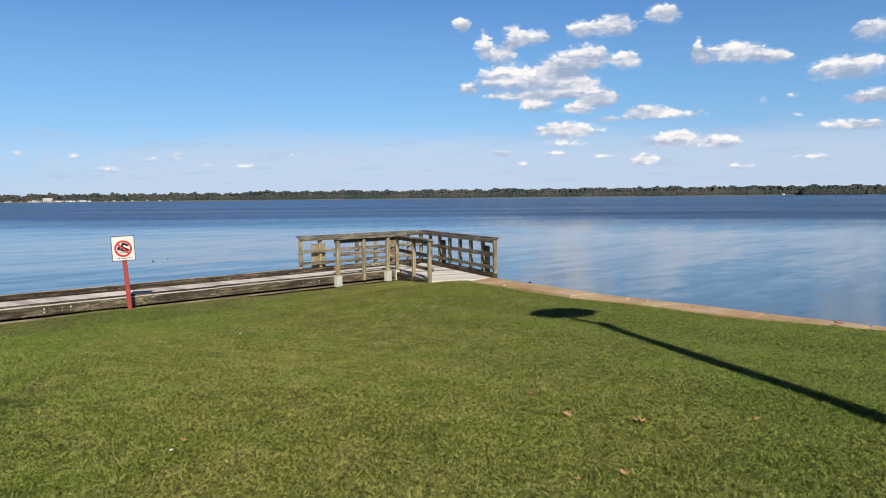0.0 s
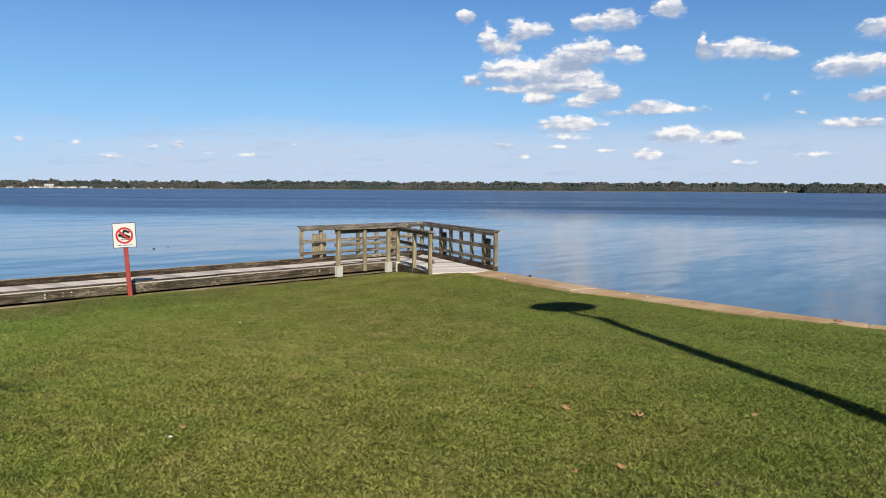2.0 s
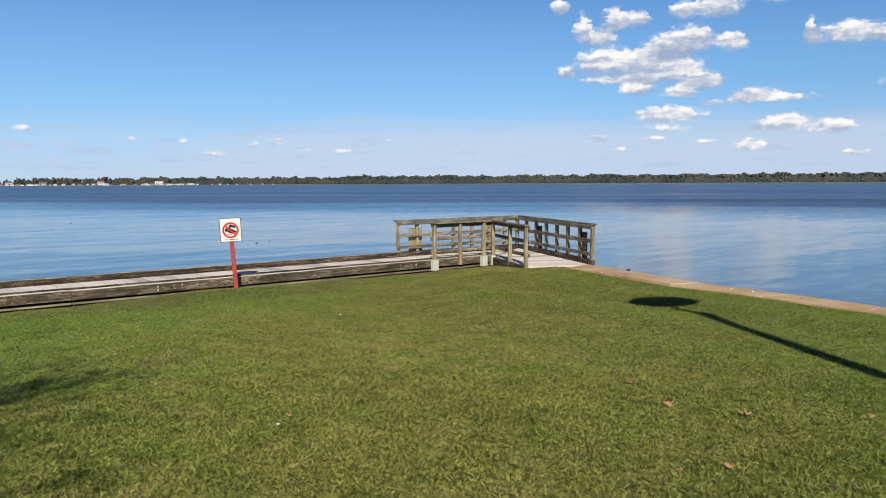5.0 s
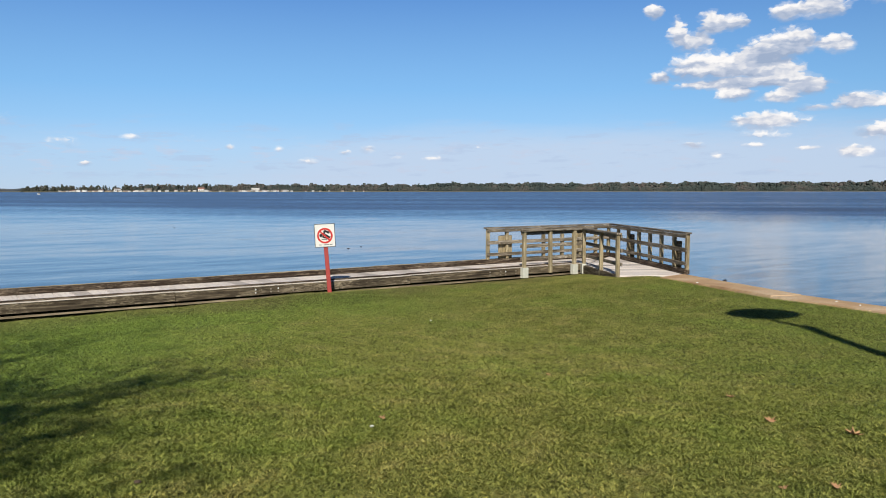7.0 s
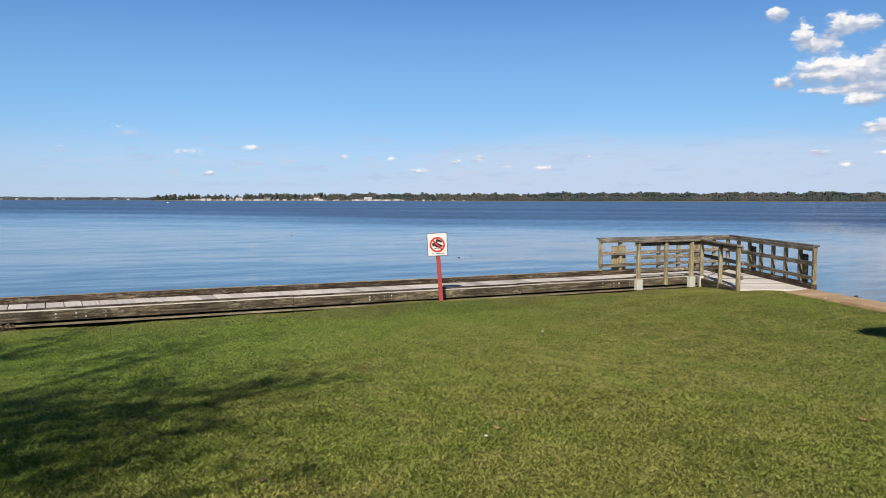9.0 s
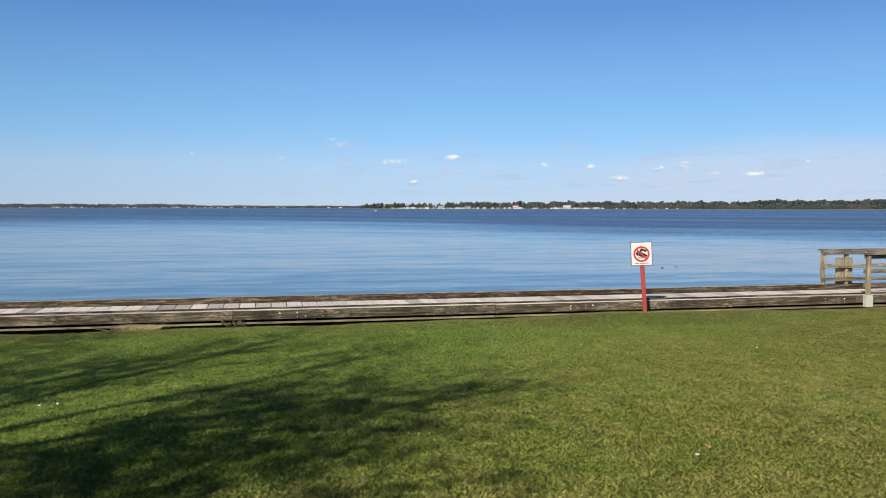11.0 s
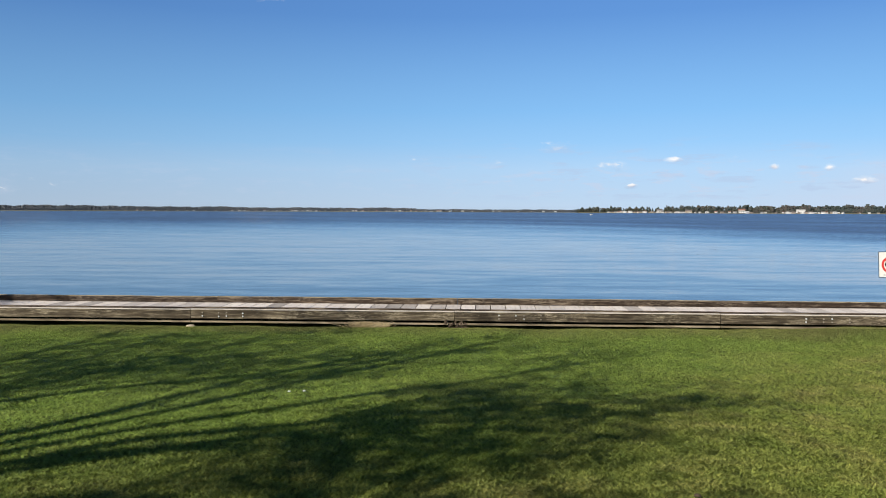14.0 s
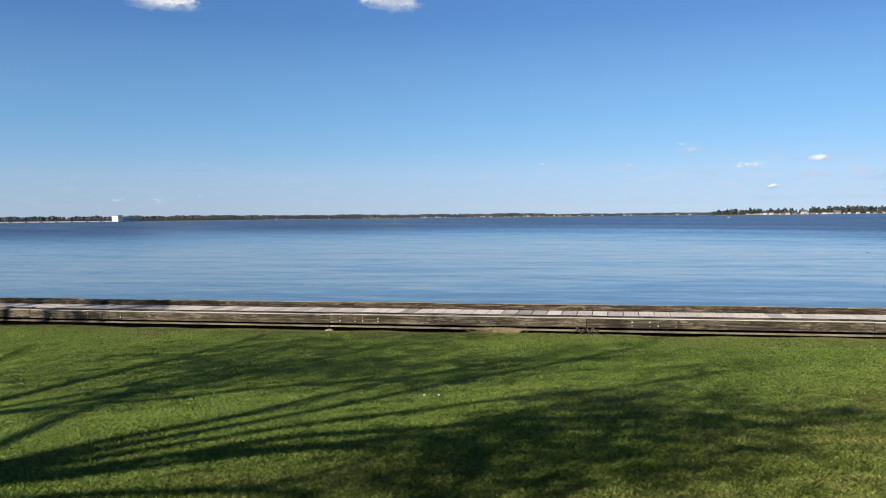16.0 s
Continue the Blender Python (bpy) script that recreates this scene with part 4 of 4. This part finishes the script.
def woods(name, spans, mat, label, seed, pines):
    """Far woods: many crowns set along a shore; spans: azimuth from, to, distance, crown height, count, spread."""
    rng = np.random.default_rng(seed)
    V, F, k = [], [], 0
    for a0, a1, dist, high, count, spread in spans:
        for i in range(count):
            az = rng.uniform(a0, a1)
            d = dist + rng.uniform(0, 90)
            h = high * (0.80 + 0.06 * math.sin(az * 1.7) * math.sin(az * 0.53 + 1) + 0.05 * math.sin(az * 5.1 + 2) + rng.normal(0, spread * 0.8))
            if i % 3 == 0:  # understorey at the water's edge
                h, d = h * 0.6, dist - 4
            c = polar(az, d, WATER_Z)
            pointed = rng.random() < pines
            for q in range(6):
                zc = (q + 0.8) / 6.6
                wd = (0.26 * (1.1 - zc) + 0.05) if pointed else 0.30 * math.sin(math.pi * (0.14 + 0.76 * zc))
                sz = np.array((h * wd * rng.uniform(0.6, 1.2), h * wd * rng.uniform(0.6, 1.2), h * rng.uniform(0.09, 0.17)))
                v = LUMP_V * sz * rng.uniform(0.7, 1.3, (6, 1)) + np.array((c.x + rng.normal(0, h * 0.06), c.y + rng.normal(0, h * 0.06), c.z + h * zc * 0.94))
                V.append(v)
                F.append(LUMP_F + k)
                k += 6
    ob = new(name, raw_mesh(name, np.concatenate(V), np.concatenate(F), mat))
    tagged(ob, label, "trees", kind="stuff")


def shore(name, a0, a1, dist, high, label):
    bm = bmesh.new()
    prev = None
    a = a0
    while a <= a1 + 1e-6:
        row = [bm.verts.new(polar(a, dist - 14, WATER_Z - 0.5)), bm.verts.new(polar(a, dist - 8, WATER_Z + high)), bm.verts.new(polar(a, dist + 160, WATER_Z + high * 1.6))]
        if prev:
            for i in range(2):
                bm.faces.new((prev[i], row[i], row[i + 1], prev[i + 1]))
        prev = row
        a += 0.5
    tagged(new(name, mesh_of(name, bm, SHORE)), label, "shore", kind="structure")


woods("far_woods", [(-46, -24, 1760, 22.5, 2100, 0.09), (-24, 2, 1850, 24.8, 2600, 0.08), (2, 14, 1850, 24.0, 1250, 0.08), (14, 27, 1880, 20.5, 1000, 0.12), (27, 34, 1900, 17.5, 360, 0.18)],
      PINE, "dense mixed green and russet woods along the far shore, slight haze in the colour", 3, 0.06)
woods("far_pines", [(27, 36, 1900, 19.0, 150, 0.18), (36, 40.6, 1920, 15.0, 200, 0.2)], PINE_DARK, "dark tall pines on the low point across the lake", 4, 0.6)
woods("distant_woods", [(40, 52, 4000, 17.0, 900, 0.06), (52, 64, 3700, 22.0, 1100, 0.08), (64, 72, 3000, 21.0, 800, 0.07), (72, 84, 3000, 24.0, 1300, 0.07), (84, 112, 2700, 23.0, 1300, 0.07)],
      PINE_HAZE, "wooded shoreline at the end of the lake, haze painted into its colour", 5, 0.04)
shore("near_point_shore", -46, 40.9, 1850, 1.2, "low bank under the far woods")
shore("distant_shore", 40, 112, 2700, 1.0, "low hazy bank at the end of the lake")


def build_house(m, wide, deep, high, wall, cover, label):
    house = thing("lakeside_house", m, label, "house", "houses on the far shore")
    part("wall", boxed(-wide / 2, wide / 2, -deep / 2, deep / 2, -1, high), wall, house)
    bm = bmesh.new()
    r = [bm.verts.new(p) for p in ((-wide / 2 - .6, -deep / 2 - .8, high), (wide / 2 + .6, -deep / 2 - .8, high), (wide / 2 + .6, deep / 2 + .8, high), (-wide / 2 - .6, deep / 2 + .8, high), (-wide / 2 - .6, 0, high + deep * 0.3), (wide / 2 + .6, 0, high + deep * 0.3))]
    for f in ((0, 1, 5, 4), (2, 3, 4, 5), (0, 4, 3), (1, 2, 5), (0, 3, 2, 1)):
        bm.faces.new([r[i] for i in f])
    part("roof", bm, cover, house)
    for i in range(3):
        x = (i - 1) * wide * 0.3
        part("window", boxed(x - wide * .08, x + wide * .08, -deep / 2 - 0.15, -deep / 2 + 0.05, high * .3, high * .75), GLASS_DARK, house)
    return house


def facing(az, d, turn=0.0):
    return Matrix.Translation(polar(az, d, 0.2)) @ pose(0, 0, 0, 0, 0, az + turn)


kinds = [build_house(facing(35.0, 1880), 13, 9, 5.2, HOUSE_WHITE, HOUSE_ROOF, "white low lakeside house among trees"),
         build_house(facing(33.1, 1880), 14, 9, 4.6, HOUSE_TAN, HOUSE_ROOF, "tan low lakeside house among trees"),
         build_house(facing(29.7, 1880), 13, 10, 6.0, HOUSE_WHITE, ROOF_RED, "white lakeside house with a reddish roof"),
         build_house(facing(26.1, 1870), 17, 10, 5.0, HOUSE_WHITE, ROOF_PALE, "long white lakeside house with a pale roof")]
rng = random.Random(21)
for a0, a1, count, dist, size in ((33.0, 38.6, 30, 1838, 0.38), (27.0, 33.0, 13, 1838, 0.36), (23.8, 27.0, 15, 1838, 0.42), (18.5, 23.8, 8, 1838, 0.32), (-23.4, -22.2, 1, 1820, 0.36), (41.5, 50.0, 9, 3660, 0.5), (50.0, 64.0, 46, 3640, 0.52), (64.0, 72.0, 12, 2930, 0.36)):
    for i in range(count):
        az = a0 + (a1 - a0) * (i + rng.uniform(0.1, 0.9)) / count
        ob = copy_thing(rng.choice(kinds), facing(az, dist + rng.uniform(-6, 14), rng.uniform(-30, 30)))
        k = size * rng.uniform(0.7, 1.35)
        ob.scale = (k, k, k)


def build_dam():
    plant = thing("waterside_building", Matrix.Translation(polar(81.35, 2600, WATER_Z)) @ pose(0, 0, 0, 0, 0, 120.5), "large white blocky building with a grey wing at the water", "building")
    part("tower", boxed(0, 16, -14, 14, -1, 19.0), HOUSE_WHITE, plant, "bright white end block")
    part("wing", boxed(16, 84, -13, 13, -1, 14.5), plain_material("grey_panel_wall", (0.56, 0.58, 0.60), 0.8, 0.08, 0.1), plant, "grey lower wing")
    part("roof", boxed(-0.8, 16.8, -14.8, 14.8, 19.0, 19.7), HOUSE_ROOF, plant)
    for i in range(6):
        part("window", boxed(22 + i * 10, 27 + i * 10, -13.3, -12.9, 5, 9), GLASS_DARK, plant)
    wall = thing("causeway", Matrix.Translation(polar(80.7, 2600, WATER_Z)) @ pose(0, 0, 0, 0, 0, 80.7), "long low pale causeway beside the white building", "causeway", kind="structure")
    part("causeway_wall", boxed(-600, -36, -4, 4, -1, 3.2), HOUSE_WHITE, wall)
    for i in range(14):
        part("pier", boxed(-590 + i * 40, -584 + i * 40, -5.5, -3.9, -1, 2.4), HOUSE_ROOF, wall)


build_dam()


# ------------------------------------------------------------------ turf
def build_grass():
    """Mown turf: short curled blades in tufts with hollows between; thick where the walk looks down on it, thinner far off and behind."""
    rng = np.random.default_rng(12)
    curled, plain = [], []
    front, behind = (-33.0, 94.0), (94.0, 327.0)
    for (a0, a1), r0, r1, density, lng, wid in ((front, 3.2, 4.6, 10200, 0.040, 0.0050), (front, 4.6, 6.4, 9200, 0.040, 0.0055), (front, 6.4, 8.6, 7000, 0.039, 0.0066),
                                                (front, 8.6, 11.0, 5800, 0.038, 0.0080), (front, 11.0, 14.5, 4600, 0.038, 0.0098), (front, 14.5, 23.0, 4000, 0.038, 0.0108),
                                                (front, 0.0, 3.2, 7500, 0.040, 0.0066), (behind, 0.0, 9.0, 1000, 0.045, 0.0140)):
        span = radians(a1 - a0)
        k = int(0.5 * span * (r1 * r1 - r0 * r0) * density)
        a = rng.uniform(radians(a0), radians(a1), k)
        r = np.sqrt(rng.uniform(r0 * r0, r1 * r1, k))
        x, y = -np.sin(a) * r, np.cos(a) * r
        ok = on_land(x, y, FRONT - 0.06, [(-1.3, 21.7), *CAP_IN], -0.10)
        u, v = x + 0.13 * np.sin(y * 7.1), y + 0.11 * np.sin(x * 8.3 + 1)
        tuft = 0.5 + 0.25 * np.sin(u * 31 + 2 * np.sin(v * 13)) * np.sin(v * 27 + 2 * np.sin(u * 17)) + 0.13 * np.sin(u * 9.1 + 3 * np.sin(v * 5.3)) * np.sin(v * 8.3 + 2 * np.sin(u * 6.1))
        even = np.clip((r - 5.5) / 8.0, 0, 1)
        tuft = 0.5 + (1 - 0.6 * even) * (tuft - 0.5)
        ok &= rng.random(k) < 0.45 + 0.9 * tuft
        x, y, tuft, even = x[ok], y[ok], tuft[ok], even[ok]
        k = len(x)
        ln = lng * rng.uniform(0.5, 1.3, k) * (0.7 + 0.6 * tuft)
        turn, bend = rng.uniform(0, 2 * math.pi, k), 0.75 + 0.25 * even + (0.70 - 0.25 * even) * rng.random(k)
        dx, dy, dz = np.cos(turn) * np.sin(bend), np.sin(turn) * np.sin(bend), np.cos(bend)
        w = wid * rng.uniform(0.6, 1.25, k) * 0.5
        z = lawn_z(x, y) + 0.022 * tuft * rng.uniform(0.0, 1.0, k)
        px, py = -np.sin(turn) * w, np.cos(turn) * w
        cant = w * rng.uniform(-0.8, 0.8, k) * (1 - 0.5 * even)
        tip = np.stack((x + dx * ln, y + dy * ln, z + dz * ln), 1)
        bowed = np.hypot(x, y) < 5.6 + 3.4 * rng.random(k)
        if r1 < 9.5 and r0 > 1:
            mx, my, mz = x + dx * ln * 0.5, y + dy * ln * 0.5, z + dz * ln * 0.5 + 0.10 * ln
            quad = np.stack((np.stack((x, y, z - 0.004), 1), np.stack((mx + px, my + py, mz + cant), 1), tip, np.stack((mx - px, my - py, mz - cant), 1)), 1)
            curled.append(quad[bowed].reshape(-1, 3))
        else:
            bowed[:] = False
        flat = np.stack((np.stack((x + px, y + py, z + cant), 1), np.stack((x - px, y - py, z - cant), 1), tip), 1)
        plain.append(flat[~bowed].reshape(-1, 3))
    four, three = np.concatenate(curled), np.concatenate(plain)
    q = np.arange(len(four)).reshape(-1, 4)
    tris = np.concatenate((q[:, [0, 1, 2]], q[:, [0, 2, 3]], len(four) + np.arange(len(three)).reshape(-1, 3)))
    tagged(new("grass", raw_mesh("grass", np.concatenate((four, three)), tris, BLADE)), "short mown grass blades, green with straw-coloured flecks", "grass", kind="stuff")


# ------------------------------------------------------------------ small things on the lawn
def ground_at(x, y):
    return float(lawn_z(np.array(x), np.array(y)))


def build_leaf(x, y, size, turn):
    bm = bmesh.new()
    pts = [(0, -1), (.25, -.5), (.7, -.55), (.45, -.1), (.95, .25), (.4, .35), (.3, .95), (0, .7), (-.3, .95), (-.4, .35), (-.95, .25), (-.45, -.1), (-.7, -.55), (-.25, -.5)]
    lo = [bm.verts.new((px * size, py * size, 0.75 * size * (px * px + 0.4 * py * py))) for px, py in pts]
    mid = bm.verts.new((0, 0, 0))
    for i in range(len(lo)):
        bm.faces.new((mid, lo[i], lo[(i + 1) % len(lo)]))
    geo = bmesh.ops.extrude_face_region(bm, geom=bm.faces[:])
    bmesh.ops.translate(bm, verts=[g for g in geo["geom"] if isinstance(g, bmesh.types.BMVert)], vec=(0, 0, 0.003))
    ob = new("fallen_leaf", mesh_of("fallen_leaf", bm, LEAF_DRY))
    ob.matrix_basis = pose(x, y, ground_at(x, y) + 0.02, 8, 5, turn)
    tagged(ob, "curled brown fallen leaf lying on the grass", "leaf", "fallen leaves")


def build_stone(name, x, y, size, mat, label, category, squash=0.6, lift=0.0):
    bm = bmesh.new()
    bmesh.ops.create_icosphere(bm, subdivisions=2, radius=size)
    for v in bm.verts:
        v.co *= 1 + 0.35 * noise.noise(v.co * (1.7 / size) + Vector((x, y, 0)))
        v.co.z *= squash
    ob = new(name, mesh_of(name, bm, mat))
    ob.matrix_basis = pose(x, y, ground_at(x, y) + lift)
    tagged(ob, label, category)


def build_tuft(s, n, mat, blades, high, wide, thick, label, name):
    rng = random.Random(int(s * 100))
    bm = bmesh.new()
    for _ in range(blades):
        x = rng.gauss(0, wide * 0.4)
        a = Vector((x, rng.uniform(-0.05, 0.05), 0))
        b = a + Vector((rng.gauss(0, wide * 0.35), rng.uniform(-0.12, 0.04), high * rng.uniform(0.3, 1.0)))
        m = (a + b) / 2 + Vector((0, -0.02, high * 0.15))
        tube(bm, a, m, thick, thick * 0.8, 3)
        tube(bm, m, b, thick * 0.8, 0.0015, 3)
    ob = new(name, mesh_of(name, bm, mat))
    p = LEG_A @ Vector((s, n, 0))
    ob.matrix_basis = pose(p.x, p.y, ground_at(p.x, p.y) - 0.005, 0, 0, 47.1)
    tagged(ob, label, "plant")


def build_weed(s, n):
    """A dead broad-leaved weed: drooping pointed leaves on short stems."""
    rng = random.Random(9)
    p = LEG_A @ Vector((s, n, 0))
    weed = thing("dead_weed", pose(p.x, p.y, ground_at(p.x, p.y) - 0.01, 0, 0, 47.1), "dark withered weed with drooping leaves against the boardwalk beam", "plant")
    stems = bmesh.new()
    for i in range(16):
        a = Vector((rng.gauss(0, 0.05), rng.uniform(-0.03, 0.03), 0))
        side = rng.uniform(-1, 1)
        top = a + Vector((side * 0.20, rng.uniform(-0.10, 0.03), rng.uniform(0.10, 0.30) * (1 - 0.5 * abs(side))))
        tube(stems, a, top, 0.006, 0.004, 5)
        way = Vector((side + rng.uniform(-0.4, 0.4), rng.uniform(-0.6, 0.1), rng.uniform(-0.6, 0.4))).normalized()
        across = way.cross(Vector((rng.uniform(-0.3, 0.3), -0.8, 0.5))).normalized()
        ln, w = rng.uniform(0.07, 0.13), rng.uniform(0.022, 0.038)
        leaf = bmesh.new()
        v = [leaf.verts.new(q) for q in (top, top + way * ln * 0.45 + across * w, top + way * ln + Vector((0, 0, -0.03)), top + way * ln * 0.45 - across * w, top + way * ln * 0.5 + Vector((0, -0.008, 0.016)))]
        for f in ((0, 1, 4), (1, 2, 4), (2, 3, 4), (3, 0, 4)):
            leaf.faces.new([v[k] for k in f])
        part("leaf", leaf, WEED, weed)
    part("stems", stems, WEED, weed)


build_grass()
for x, y, size, turn in ((1.04, 6.73, 0.058, 20), (1.58, 6.40, 0.066, 75), (0.85, 7.67, 0.045, 130), (-2.03, 6.12, 0.035, 60), (0.82, 4.89, 0.03, 200), (1.13, 5.0, 0.036, 10), (2.57, 6.51, 0.032, 300), (-0.9, 8.4, 0.03, 45)):
    build_leaf(x, y, size, turn)
for x, y in ((-2.02, 5.83), (-7.98, 4.24), (-8.05, 4.09), (-3.22, 12.6)):
    build_stone("litter_scrap", x, y, 0.016, LITTER, "small white scrap of litter on the grass", "litter", 0.5, 0.03)
for x, y in ((-2.99, 4.2), (1.64, 4.68)):
    build_stone("leaf_scrap", x, y, 0.022, WEED, "small dark withered leaf scrap on the grass", "leaf", 0.5, 0.03)
build_stone("stone", *(LEG_A @ Vector((-6.2, FRONT - 0.02, 0)))[:2], 0.11, ROCK, "pale flat stone at the foot of the boardwalk", "stone", 0.45)
build_stone("wood_chunk", 5.96, 12.03, 0.07, DRIFT, "weathered brown wood scrap on the seawall", "debris", 0.3, 0.06)
for x, y, size in ((1.37, 17.97, 0.022), (3.57, 15.50, 0.024), (3.84, 15.03, 0.018), (4.73, 14.42, 0.024)):
    build_stone("litter_scrap", x, y, size, LITTER, "small pale scrap lying on the seawall cap", "litter", 0.5, 0.055)
build_stone("wood_chunk", 2.01, 18.61, 0.042, FLOAT, "dark wood scrap on the edge of the seawall", "debris", 0.7, 0.07)
build_stone("wood_chunk", 4.45, 14.26, 0.030, DRIFT, "small brown wood scrap on the seawall", "debris", 0.4, 0.055)
build_tuft(-2.6, FRONT - 0.14, DRY, 900, 0.15, 0.34, 0.0045, "pale tuft of dry grass against the boardwalk beam", "dry_grass_tuft")
build_weed(-0.9, FRONT - 0.14)


# ------------------------------------------------------------------ on the lake
def build_float(x, y, size):
    bm = bmesh.new()
    bmesh.ops.create_icosphere(bm, subdivisions=2, radius=size)
    for v in bm.verts:
        v.co.x *= 1.7
        v.co.z *= 0.55
    ob = new("floating_debris", mesh_of("floating_debris", bm, FLOAT, True))
    ob.matrix_basis = pose(x, y, WATER_Z + size * 0.2, 0, 0, 30)
    tagged(ob, "small dark piece of driftwood floating on the lake", "driftwood", "floating pieces")


for x, y, size in ((-13.04, 36.05, 0.036), (-12.85, 37.35, 0.026), (-32.96, 53.59, 0.045), (-29.78, 46.29, 0.032)):
    build_float(x, y, size)


def build_boat():
    boat = thing("motorboat", pose(-435, 525, WATER_Z, 0, 0, 130), "small white motorboat far out on the lake", "boat")
    bm = prism([(-2.6, -0.9), (1.2, -0.9), (3.0, 0.0), (1.2, 0.9), (-2.6, 0.9)], -0.2, 0.75)
    bmesh.ops.bevel(bm, geom=bm.edges[:], offset=0.08, segments=1, affect="EDGES")
    part("hull", bm, HOUSE_WHITE, boat)
    part("windscreen", boxed(0.2, 0.5, -0.7, 0.7, 0.75, 1.25), GLASS_DARK, boat)
    part("motor", boxed(-2.9, -2.6, -0.2, 0.2, -0.1, 0.95), FLOAT, boat)


build_boat()
